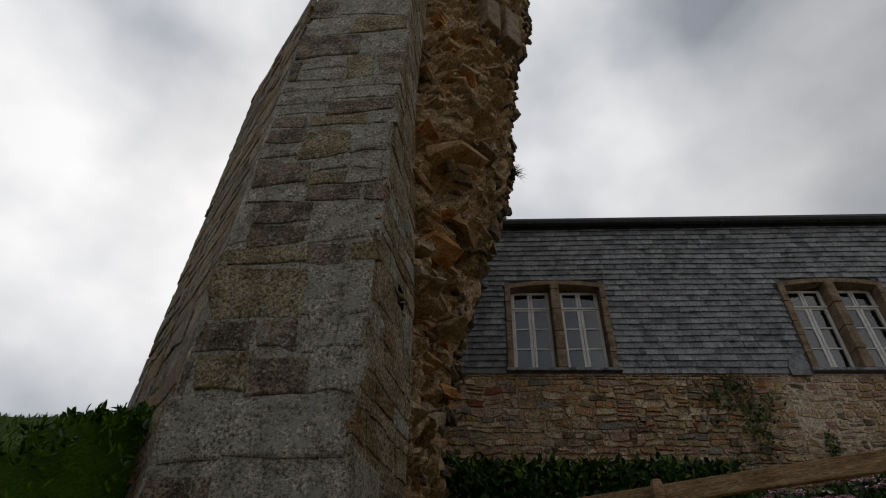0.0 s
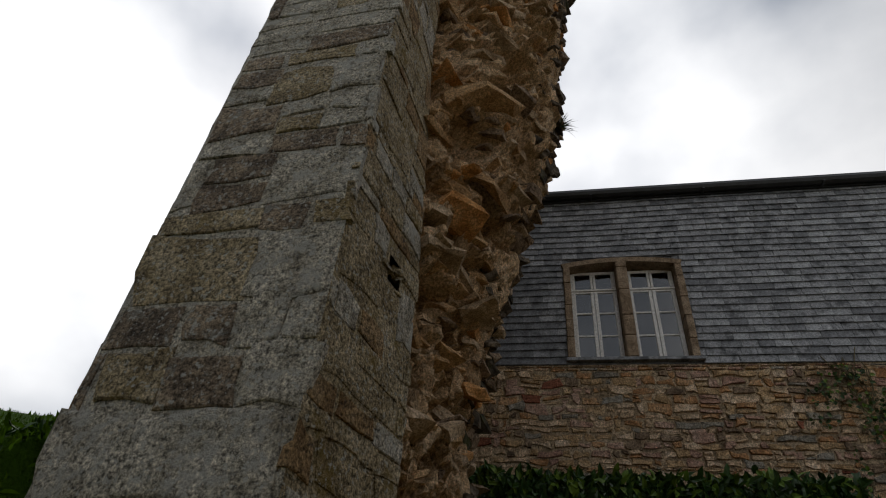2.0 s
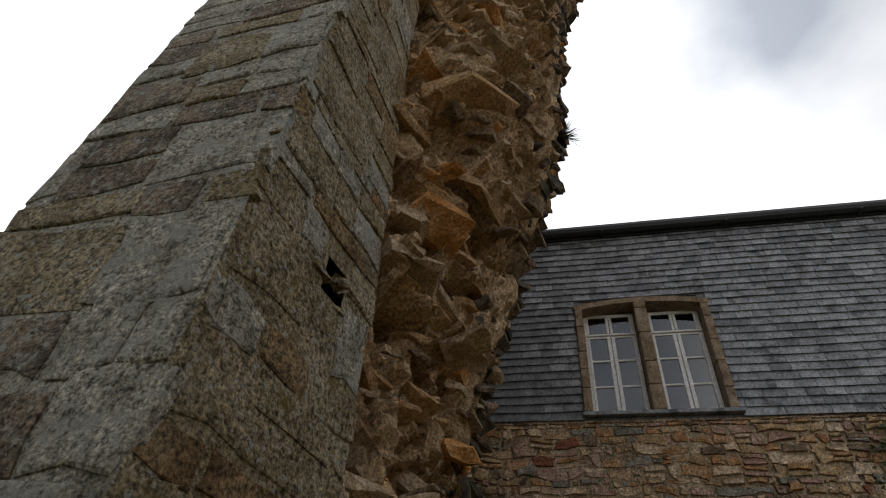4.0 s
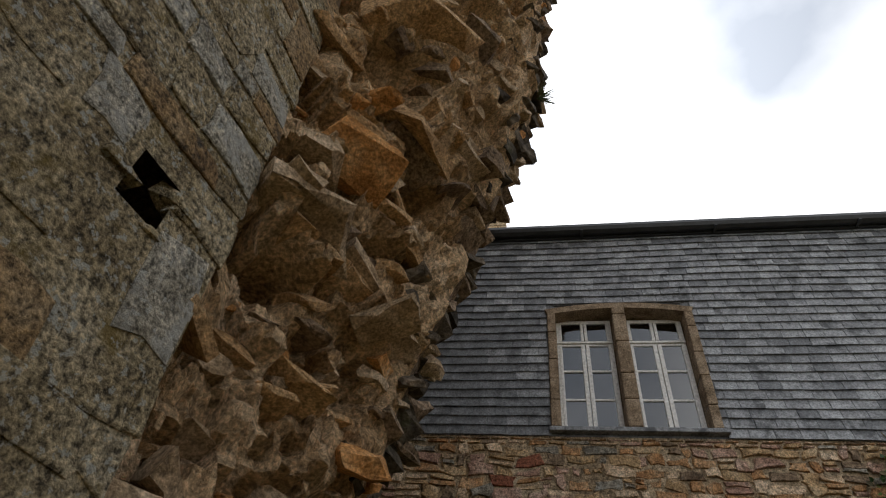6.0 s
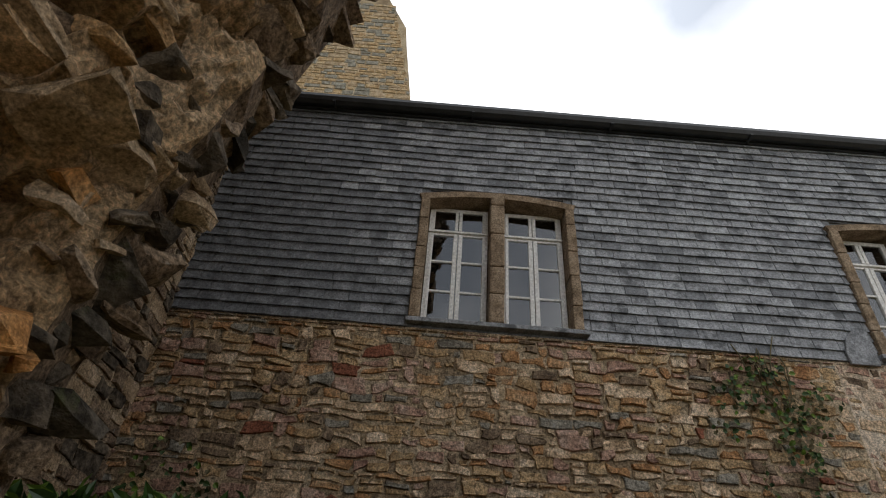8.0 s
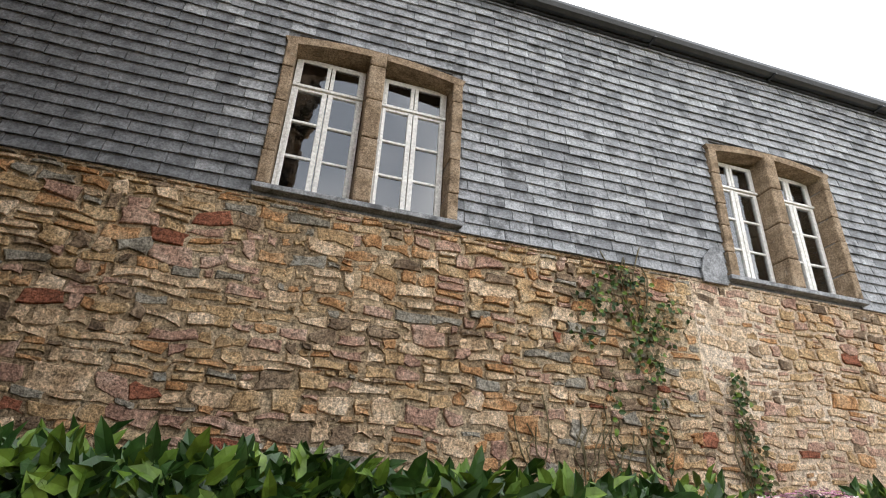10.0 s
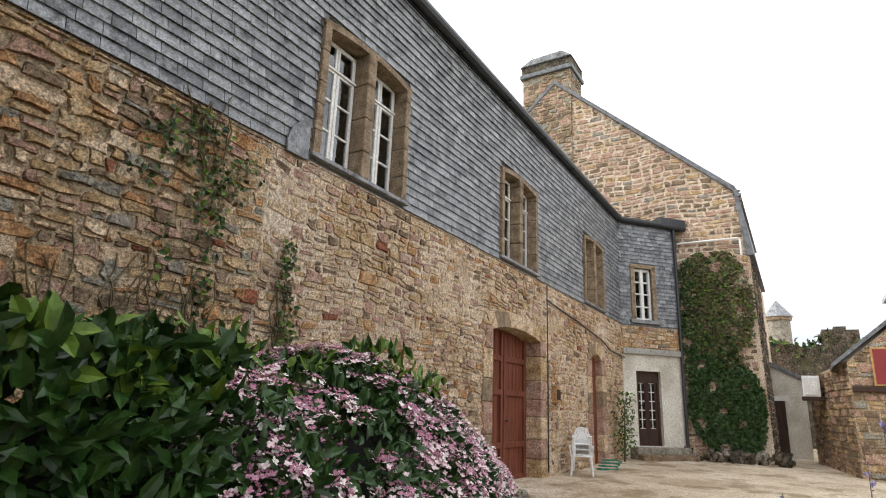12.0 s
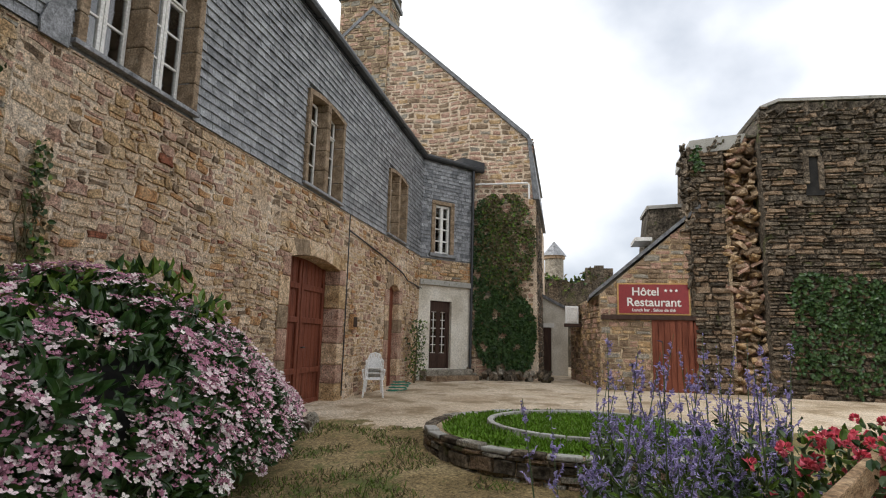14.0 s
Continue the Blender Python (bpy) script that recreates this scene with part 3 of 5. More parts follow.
def window_pair(k, x0, x1, sky_sheet):
    """Two casements in one brown granite surround with a mullion, under a flat arch."""
    ob = tagged(empty(f"window_{k}", ((x0 + x1) / 2, FY, SILL)), "white paired casement window in a brown granite surround", "window", "windows in the slate wall", "structure")
    jam, mul, y0, y1 = 0.11, 0.16, FY - 0.075, FY + 0.42
    mid = (x0 + x1) / 2
    rise, spring = 0.09, HEAD - 0.09
    for name, a, c in (("jamb", x0, x0 + jam), ("jamb", x1 - jam, x1)):
        z, b = SILL, Build()
        while z < spring - .02:
            h = min(R.uniform(.26, .4), spring - z)
            b.box(a + R.uniform(0, .008), y0 + R.uniform(0, .008), z + .003, c - R.uniform(0, .008), y1, z + h - .003, DRESSED)
            z += h
        b.make(name, ob, bevel=0.012)
    z, b = SILL, Build()
    while z < spring + .06:
        h = min(R.uniform(.3, .45), spring + .07 - z)
        b.box(mid - mul / 2 + R.uniform(0, .006), y0 - .005, z + .003, mid + mul / 2 - R.uniform(0, .006), y1 - .15, z + h - .003, DRESSED)
        z += h
    b.make("mullion", ob, bevel=0.018)
    outer, inner = arch(x0 - .02, x1 + .02, spring + .03, rise + .0), arch(x0 + .02, x1 - .02, spring - .05, rise)
    b = Build()
    b.prism([Vector((p.x, y0 + .004, p.z)) for p in inner] + [Vector((p.x, y0 + .004, p.z)) for p in reversed(outer)], (0, 0, 0), (0, .47, 0), DRESSED)
    b.make("arch_head", ob)
    fill = Build()
    fill.prism([Vector((p.x, FY + .02, p.z)) for p in outer] + [Vector((x1 - .1, FY + .02, HEAD + .06)), Vector((x0 + .1, FY + .02, HEAD + .06))], (0, 0, 0), (0, .4, 0), slate_c)
    fill.make("flashing", ob)
    s = Build()
    s.box(x0 - .02, FY - .085, SILL - .05, x1 + .04, FY + .45, SILL - .002, slate_m)
    tagged(s.make("sill", ob, bevel=0.006), "grey slate sill")
    for a, c in ((x0 + jam + .004, mid - mul / 2 - .004), (mid + mul / 2 + .004, x1 - jam - .004)):
        casement(ob, a, c, SILL + .005, spring - .0, FY + .13, rise)
    # added box behind the panes, room shade painted in as near-black
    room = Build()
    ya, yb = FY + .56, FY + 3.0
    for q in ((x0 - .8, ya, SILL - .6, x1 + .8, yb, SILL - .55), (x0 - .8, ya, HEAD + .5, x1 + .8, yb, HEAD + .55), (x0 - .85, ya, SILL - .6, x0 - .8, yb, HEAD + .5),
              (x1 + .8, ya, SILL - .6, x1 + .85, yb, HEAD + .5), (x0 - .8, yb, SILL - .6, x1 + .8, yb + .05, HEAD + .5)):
        room.box(*q, HOLLOW_SHADE)
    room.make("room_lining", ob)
    # added pale sheet behind the glass, gives the panes their sky reflection
    if sky_sheet:
        for a, c in ((x0 + jam + .02, mid - mul / 2 - .02), (mid + mul / 2 + .02, x1 - jam - .02)):
            cb, n = Build(), 24
            top = spring - (spring - SILL) * 0.24
            pts = [Vector((a + (c - a) * i / n, FY + .175 + .004 * math.sin(i * .9), 0)) for i in range(n + 1)]
            cb.add([p + Vector((0, 0, SILL + .01)) for p in pts] + [p + Vector((0, 0, top)) for p in pts], [(i, i + 1, n + 2 + i, n + 1 + i) for i in range(n)], SKY_SHEET)
            tagged(cb.make("sky_reflection_sheet", ob), "pale blue sheet behind the panes, painted as sky reflection")
    return ob


for k, (a, c) in enumerate(WINDOWS):
    window_pair(k + 1, a, c, k == 0)

# eave, gutter and roof
gut = Build()
gut.tube([(X0, FY - .1, EAVE + .09), (X1 + .05, FY - .1, EAVE + .07)], 0.085, ZINC, 10)
gut.box(X0, FY - .05, EAVE - .02, X1, FY + .3, EAVE + .14, ZINC)
for i in range(12):
    x = -2.5 + i * 1.75
    gut.box(x, FY - .19, EAVE - .02, x + .03, FY - .02, EAVE + .0, ZINC)
tagged(gut.make("gutter", bevel=0), "long black zinc gutter along the eave", "gutter", kind="structure")
roof = Build()
roof.prism([Vector((X0, FY - .08, EAVE + .14)), Vector((X0, FY + 4.2, EAVE + 2.5)), Vector((X0, FY + 8.4, EAVE + .14))], (0, 0, 0), (X1 - X0 + .6, 0, 0), slate_c)
tagged(roof.make("roof_north"), "low grey slate roof behind the gutter", "roof", kind="structure")
back = Build()
back.box(X0, FY + 7.9, 1.2, X1 + .6, FY + 8.3, EAVE + .14, MORTAR)
back.box(X0, FY + .55, 1.2, X0 + .4, FY + 7.9, EAVE + .14, MORTAR)
back.box(X0 + .4, FY + .55, 5.2, X1, FY + 7.9, 5.3, HOLLOW_SHADE)
tagged(back.make("wall_back"), "plain stone walls behind the slate-hung front", "wall", kind="structure")
corner_sl = Build()
corner_sl.prism([Vector((4.74, 0, 5.8)), Vector((5.02, 0, 5.8)), Vector((5.02, 0, 6.22)), Vector((4.9, 0, 6.2)), Vector((4.78, 0, 6.08)), Vector((4.73, 0, 5.92))], (0, FY - .055, 0), (0, FY - .03, 0), slate_m)
tagged(corner_sl.make("patch_plate"), "rounded grey zinc plate at the foot of the window", "plate", kind="structure")


# doors in the stone wall
def plank_door(k, x0, x1, z0, z1, y, label, n):
    ob = tagged(empty(f"door_{k}", ((x0 + x1) / 2, y, z0)), label, "door", kind="structure")
    w = (x1 - x0) / n
    for i in range(n):
        b = Build()
        b.box(x0 + i * w + .003, y, z0, x0 + (i + 1) * w - .003, y + .05, z1 + .15, REDWOOD)
        b.make("plank", ob, bevel=0.006)
    return ob


d1 = plank_door(1, 9.4, 11.48, 2.12, 4.75, FY + .3, "closed red-brown double carriage door under a stone arch", 14)
b = Build()
for zz in (2.2, 2.75, 3.62, 4.2):
    b.box(9.5, FY + .265, zz, 10.4, FY + .3, zz + .1, REDWOOD)
    b.box(10.5, FY + .265, zz, 11.4, FY + .3, zz + .1, REDWOOD)
for x in (9.46, 10.34, 10.46, 11.34):
    b.box(x, FY + .26, 2.15, x + .09, FY + .3, 4.7, REDWOOD)
b.make("rail", d1, bevel=0.008)
b = Build()
b.tube([(10.52, FY + .27, 3.2), (10.52, FY + .22, 3.2), (10.6, FY + .21, 3.2)], .014, ZINC)
tagged(b.make("handle", d1), "black iron handle")
d2 = plank_door(2, 14.62, 15.5, 2.2, 4.72, FY + .14, "closed red-brown narrow plank door under a small arch", 6)
for (x0, x1, top), kk in zip(DOORS, (1, 2)):
    ob = tagged(empty(f"door_surround_{kk}", ((x0 + x1) / 2, FY, 2.2)), "worn granite jambs and shallow arch round the door", "door surround", kind="structure")
    for a, c in ((x0 - .2, x0 + .03), (x1 - .03, x1 + .24)):
        z = 2.05
        while z < top - .02:
            h = min(R.uniform(.3, .5), top - z)
            e = R.uniform(0, .12)
            one = Build()
            one.box(a - (e if a < x0 else 0), FY - .035, z + .004, c + (e if a > x0 else 0), FY + .5, z + h - .004, R.choice([DRESSED, tan, pink, pale, pink]))
            one.make("jamb_stone", ob, bevel=0.02)
            z += h
    n = 9 if kk == 1 else 5
    o, i_ = arch(x0 - .22, x1 + .26, top + .12, .14 if kk == 1 else .16, n), arch(x0, x1, top - .12, .12 if kk == 1 else .14, n)
    for i in range(n):
        one = Build()
        one.prism([Vector((p.x, FY - .03, p.z)) for p in (i_[i], i_[i + 1], o[i + 1], o[i])], (0, 0, 0), (0, .5, 0), R.choice([DRESSED, tan, pale]))
        one.make("arch_stone", ob, bevel=0.01)
# added backing, its near-black colour stands in for the unlit inside
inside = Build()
inside.box(9.2, FY + .56, 2.0, 16, FY + 1.0, 5.0, HOLLOW_SHADE)
tagged(inside.make("wall_inner"), "added backing behind the doors, painted dark as interior shade", "wall", kind="structure")

# cable and pipe along the wall
b = Build()
b.tube([(11.75, FY - .05, 5.8), (11.76, FY - .05, 4.0), (11.75, FY - .05, 2.3)], .012, ZINC, 6)
b.tube([(11.75, FY - .04, 5.5), (13.8, FY - .04, 5.32), (15.6, FY - .06, 5.1), (16.1, FY - .06, 4.95), (17.55, FY - .08, 4.88)], .018, ZINC, 6)
tagged(b.make("wall_cable"), "dark cable pinned along the stone wall", "cable")
b = Build()
b.box(12.05, FY - .1, 3.55, 12.3, FY - .02, 3.85, orange)
b.box(12.08, FY - .115, 3.6, 12.27, FY - .1, 3.8, BROWNWOOD)
tagged(b.make("wall_box", bevel=.01), "small rusty box fixed on the stone wall", "box")

# ---- corner wall with white doorway ----
CA, CB = Vector((17.6, 8.15, 0)), Vector((19.05, 6.85, 0))
CU = (CB - CA).normalized()
CN = Vector((CU.y, -CU.x, 0))
CL = (CB - CA).length
CM = Matrix.Translation(CA) @ Matrix(((CU.x, -CN.x, 0, 0), (CU.y, -CN.y, 0, 0), (0, 0, 1, 0), (0, 0, 0, 1)))
DW0, DW1, DZ0, DZ1 = 0.42, 1.22, 2.55, 4.55
NW0, NW1, NZ0, NZ1 = 0.5, 1.08, 5.98, 7.5
cw = Build()
for q in ((0, 0, 1.5, DW0, .4, 5.1), (DW1, 0, 1.5, CL, .4, 5.1), (DW0, 0, 1.5, DW1, .4, DZ0), (DW0, 0, DZ1, DW1, .4, 5.1)):
    cw.box(*q, RENDER, CM)
cw.box(0, 0, 5.1, CL, .4, 5.8, MORTAR, CM)
for q in ((0, 0, 5.8, NW0, .4, EAVE), (NW1, 0, 5.8, CL, .4, EAVE), (NW0, 0, 5.8, NW1, .4, NZ0), (NW0, 0, NZ1, NW1, .4, EAVE)):
    cw.box(*q, slate_c, CM)
corner = tagged(cw.make("wall_corner", centre=False), "angled corner wall, slate above and cream render round the door", "wall", kind="structure")
cp = lambda u, v: CM @ Vector((u, 0, v))
b = Build()
b.tube([CM @ Vector((-.1, -.1, EAVE + .07)), CM @ Vector((CL + .35, -.1, EAVE + .02))], .085, ZINC, 10)
b.box(0, -.05, EAVE - .02, CL + .3, .3, EAVE + .12, ZINC, CM)
b.box(CL - .5, -.12, EAVE + .02, CL + .4, .3, EAVE + .3, ZINC, CM)
tagged(b.make("gutter_corner"), "black gutter on the angled corner", "gutter", kind="structure")
b = Build()
b.box(-.02, -.1, 5.0, CL, .02, 5.16, CEMENT, CM)
tagged(b.make("trim_ledge", bevel=.015), "grey stone ledge above the doorway", "trim", kind="structure")
b = Build()
b.tube([CM @ Vector((CL - .03, -.08, EAVE)), CM @ Vector((CL - .03, -.08, 2.3))], .045, ZINC, 8)
tagged(b.make("downpipe"), "dark downpipe at the end of the corner wall", "pipe")
ob = tagged(empty("door_3", cp((DW0 + DW1) / 2, DZ0)), "dark brown half-glazed double door in the cream wall", "door", kind="structure")
b = Build()
b.box(DW0, .1, DZ0, DW0 + .07, .2, DZ1, BROWNWOOD, CM)
b.box(DW1 - .07, .1, DZ0, DW1, .2, DZ1, BROWNWOOD, CM)
b.box(DW0, .1, DZ1 - .32, DW1, .2, DZ1, BROWNWOOD, CM)
b.make("frame", ob, bevel=.008)
for a, c in ((DW0 + .07, (DW0 + DW1) / 2), ((DW0 + DW1) / 2 + .006, DW1 - .07)):
    b = Build()
    b.box(a, .13, DZ0, a + .07, .18, DZ1 - .32, BROWNWOOD, CM)
    b.box(c - .07, .13, DZ0, c, .18, DZ1 - .32, BROWNWOOD, CM)
    b.box(a + .07, .13, DZ0, c - .07, .18, DZ0 + .45, BROWNWOOD, CM)
    for i in range(6):
        z = DZ0 + .45 + i * .245
        b.box(a + .07, .14, z - .012, c - .07, .17, z + .012, PAINT, CM)
    b.box((a + c) / 2 - .01, .14, DZ0 + .45, (a + c) / 2 + .01, .17, DZ1 - .32, PAINT, CM)
    b.make("leaf", ob, bevel=.005)
    b = Build()
    b.box(a + .06, .152, DZ0 + .45, c - .06, .158, DZ1 - .32, GLASS, CM)
    b.make("pane", ob).visible_shadow = False
# near-black sheet behind the door glass, painted shade of the hall
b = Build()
b.box(DW0 - .1, .45, DZ0 - .2, DW1 + .1, .5, DZ1 + .2, HOLLOW_SHADE, CM)
b.make("hall_shade_panel", ob)
for i, (dz, dy) in enumerate(((0.0, .12), (-.16, .42))):
    b = Build()
    b.box(-.0 + .1, -dy - .2, 2.0, CL - .1, -.003 if i == 0 else -.32, DZ0 - .02 + dz, R.choice([grey, brown]), CM)
    tagged(b.make("doorstep", bevel=.03), "worn stone step below the brown door", "step", "steps at the corner door")
ob = tagged(empty("window_5", cp((NW0 + NW1) / 2, NZ0)), "narrow white casement window under a small arch", "window", kind="structure")
b = Build()
for q in ((NW0, .05, NZ0, NW0 + .07, .15, NZ1), (NW1 - .07, .05, NZ0, NW1, .15, NZ1), (NW0, .05, NZ0, NW1, .15, NZ0 + .07), (NW0, .05, NZ1 - .08, NW1, .15, NZ1), ((NW0 + NW1) / 2 - .05, .04, NZ0, (NW0 + NW1) / 2 + .05, .15, NZ1)):
    b.box(*q, PAINT, CM)
for z in (6.38, 6.75, 7.1):
    b.box(NW0 + .07, .06, z - .02, NW1 - .07, .13, z + .02, PAINT, CM)
b.make("frame", ob, bevel=.005)
b = Build()
b.box(NW0 + .05, .1, NZ0 + .05, NW1 - .05, .106, NZ1 - .05, GLASS, CM)
b.make("pane", ob).visible_shadow = False
# near-black sheet behind the narrow window, painted shade of the room
b = Build()
b.box(NW0 - .1, .42, NZ0 - .1, NW1 + .1, .47, NZ1 + .1, HOLLOW_SHADE, CM)
b.make("room_shade_panel", ob)
b = Build()
b.box(NW0 - .14, -.05, NZ0, NW0, .1, NZ1, DRESSED, CM)
b.box(NW1, -.05, NZ0, NW1 + .14, .1, NZ1, DRESSED, CM)
b.box(NW0 - .14, -.05, NZ1, NW1 + .14, .1, NZ1 + .12, DRESSED, CM)
b.make("surround", ob, bevel=.02)
b = Build()
b.box(NW0 - .2, -.1, NZ0 - .1, NW1 + .2, .1, NZ0, slate_m, CM)
b.make("sill", ob, bevel=.008)

# ---- gabled house with chimney ----
GX = 19.3
gable = tagged(empty("gabled_house", (GX, 8, 2.2)), "tall rubble stone gable with a slate verge and stone chimney", "house")
outline = [Vector((GX, y, z)) for y, z in ((4.72, 1.5), (4.85, 7.9), (5.12, 9.95), (10.6, 15.0), (16.2, 9.95), (16.2, 1.5))]
b = Build()
b.prism(outline, (0, 0, 0), (7, 0, 0), POINTING)
b.make("wall", gable)
b = Build()
n_ = [Vector((GX - .1, y, z)) for y, z in ((4.9, 9.72), (5.05, 10.04), (10.6, 15.15), (16.3, 10.0), (16.3, 9.85), (10.6, 15.0), (5.12, 9.92), (5.02, 9.7))]
b.prism(n_, (0, 0, 0), (7.2, 0, 0), slate_c)
tagged(b.make("roof", gable), "dark slate roof edge")
b = Build()
b.prism([Vector((GX - .08, y, z)) for y, z in ((4.72, 7.9), (4.98, 9.75), (5.1, 9.9), (4.92, 7.9))], (0, 0, 0), (6, 0, 0), slate_c)
b.make("eave_cheek", gable)
chim = Build()
chim.box(GX - .06, 10.0, 8, GX + 1.2, 11.85, 15.55, MORTAR)
chim.make("chimney_stack", gable)
b = Build()
b.box(GX - .16, 9.9, 15.5, GX + 1.3, 11.95, 15.68, slate_c)
b.box(GX - .11, 9.95, 15.68, GX + 1.25, 11.9, 16.0, moss)
b.prism([Vector((GX - .16, y, z)) for y, z in ((9.9, 16.0), (11.95, 16.0), (11.5, 16.25), (10.3, 16.3))], (0, 0, 0), (1.4, 0, 0), slate_m)
b.make("chimney_cap", gable, bevel=.03)
b = Build()
b.tube([(GX + .2, 11.5, 16.2), (GX + .1, 11.62, 16.9)], .025, WHITEPLASTIC, 6)
b.tube([(GX + .15, 11.2, 16.3), (GX + .12, 11.75, 16.62)], .018, WHITEPLASTIC, 6)
tagged(b.make("aerial"), "thin pale aerial on top of the chimney", "aerial")
b = Build()
b.tube([(GX - .12, 6.76, 8.42), (GX - .12, 5.1, 8.42), (GX - .12, 5.05, 8.36), (GX - .12, 5.04, 7.9)], .03, WHITEPLASTIC, 6)
tagged(b.make("white_pipe"), "thin white pipe across the gable", "pipe")
tower2 = Build()
tower2.prism([Vector((x, 17, z)) for x, z in ((-9, 2), (-.7, 2), (-.8, 20), (-1.3, 23.5), (-1.45, 24.8), (-2.4, 26.9), (-9, 27.5))], (0, 0, 0), (0, 4, 0), MORTAR)
tower2_ob = tagged(tower2.make("ruined_tower", centre=False), "ruined pale stone tower standing behind the slate roof", "tower")

# ---- lane end, barn and ruins ----
b = Build()
b.prism([Vector((23, y, z)) for y, z in ((5.2, 1.8), (5.2, 5.3), (3.85, 4.6), (3.85, 1.8))], (0, 0, 0), (3, 0, 0), RENDER)
lean = tagged(b.make("lean_to", centre=False), "small cream rendered lean-to with a dark doorway", "outbuilding")
b = Build()
b.prism([Vector((22.9, y, z)) for y, z in ((5.3, 5.33), (5.3, 5.45), (3.7, 4.62), (3.7, 4.5))], (0, 0, 0), (3.2, 0, 0), slate_c)
b.make("roof", lean)
b = Build()
b.box(22.95, 4.45, 2.2, 23.02, 5.0, 3.95, BROWNWOOD)
b.make("door", lean, bevel=.01)
b = Build()
b.box(22.9, 4.35, 3.95, 23.0, 5.1, 4.1, PAINT)
b.make("lintel", lean)
far = Build()
for i in range(30):
    y = 7 - i * .45
    top = 6.6 + .5 * noise.noise(Vector((i * .35, 0, 2))) + (.5 if 8 < i < 12 else 0)
    far.box(31, y - .45, 1.5, 32.5, y, top, R.choice([moss, moss_b]))
farwall = tagged(far.make("ruined_rampart", centre=False), "dark ruined rampart wall topped with ivy", "wall")
b = Build()
b.tube([(40, 4.68, 3), (40, 4.68, 8.9)], 0.62, grey, 10)
tur = b.make("turret")
b = Build()
b.tube([(40, 4.68, 9.1), (40, 4.68, 9.42), (40, 4.68, 10.1)], [.82, .58, .03], slate_m, 8)
b.make("roof", tur)
b = Build()
b.tube([(40, 4.68, 8.9), (40, 4.68, 9.12)], .72, DRESSED, 10)
b.make("cornice", tur)
tagged(tur, "small stone turret with a pointed slate roof", "turret")

BX = 17.2
barn = tagged(empty("barn", (BX, 1.8, 2.2)), "stone barn with a red door and a sloping slate roof", "barn")
b = Build()
b.prism([Vector((BX, y, z)) for y, z in ((3.03, 1.8), (3.03, 4.72), (.3, 7.05), (-.3, 7.05), (-.3, 1.8))], (0, 0, 0), (.5, 0, 0), MORTAR)
b.prism([Vector((BX, 3.03, 1.8)), Vector((BX + 4.5, 3.75, 1.8)), Vector((BX + 4.5, 3.75, 4.6)), Vector((BX, 3.03, 4.72))], (.003, -.45, 0), (.003, 0, 0), MORTAR)
b.make("wall", barn)
b = Build()
b.prism([Vector((BX - .06, y, z)) for y, z in ((3.3, 4.6), (3.3, 4.7), (.3, 7.24), (.3, 7.12))], (0, 0, 0), (4.8, .0, 0), slate_c)
tagged(b.make("roof", barn), "dark slate roof")
b = Build()
b.box(BX - .05, .55, 2.1, BX, 1.72, 4.05, REDWOOD)
for i in range(8):
    b.box(BX - .07, .57 + i * .145, 2.12, BX - .05, .69 + i * .145, 4.0, REDWOOD)
tagged(b.make("door", barn), "red-brown plank door")
b = Build()
b.box(BX - .09, .4, 4.05, BX - .01, 3.0, 4.17, BROWNWOOD)
b.make("lintel", barn, bevel=.015)
b = Build()
b.box(BX + .3, 1.6, 6.22, BX + 1.4, 2.05, 6.32, PAINT)
tagged(b.make("roof_light"), "white framed roof light on the barn", "roof light")
b = Build()
b.box(19.6, 3.54, 4.0, 20.0, 3.94, 4.54, WHITEPLASTIC)
b.box(19.58, 3.58, 4.04, 19.6, 3.9, 4.5, PAINT)
b.box(19.6, 3.4, 3.9, 20.1, 3.98, 4.0, BROWNWOOD)
tagged(b.make("meter_box", bevel=.02), "white meter box on a dark bracket", "box")

# sign
sign = tagged(empty("hotel_sign", (BX - .08, 1.7, 4.2)), "red hotel restaurant sign with white letters and ochre edge", "sign")
b = Build()
b.box(BX - .09, .76, 4.18, BX - .04, 2.58, 5.02, SIGNGOLD)
b.make("edge", sign, bevel=.008)
b = Build()
b.box(BX - .1, .80, 4.22, BX - .088, 2.54, 4.98, SIGNRED)
b.make("panel", sign)


def words(text, y, z, size, bold, parent):
    cu = bpy.data.curves.new("letters", "FONT")
    cu.body, cu.size, cu.extrude, cu.offset = text, size, 0.004, bold
    cu.align_x = "CENTER"
    cu.materials.append(PAINT)
    ob = new("letters", cu)
    ob.matrix_world = Matrix.Translation((BX - .106, y, z)) @ Matrix(((0, 0, -1, 0), (-1, 0, 0, 0), (0, 1, 0, 0), (0, 0, 0, 1)))
    me = bpy.data.meshes.new_from_object(ob.evaluated_get(bpy.context.evaluated_depsgraph_get()))
    m = ob.matrix_world.copy()
    bpy.data.objects.remove(ob)
    done = new("letters", me)
    done.parent = parent
    done.matrix_parent_inverse = Matrix.Translation(parent.location).inverted()
    done.matrix_basis = m
    if not me.materials:
        me.materials.append(PAINT)


words("Hôtel", 1.87, 4.69, .3, .0045, sign)
words("Restaurant", 1.67, 4.41, .31, .0045, sign)
words("Lunch bar . Salon de thé", 1.67, 4.27, .11, .002, sign)
for i in range(3):
    y, z, b = 1.36 - i * .13, 4.82, Build()
    b.prism([Vector((BX - .112, y + r * math.sin(a), z + r * math.cos(a))) for a, r in ((k * math.pi / 5, .05 if k % 2 == 0 else .022) for k in range(10))], (0, 0, 0), (.01, 0, 0), PAINT)
    b.make("star", sign)

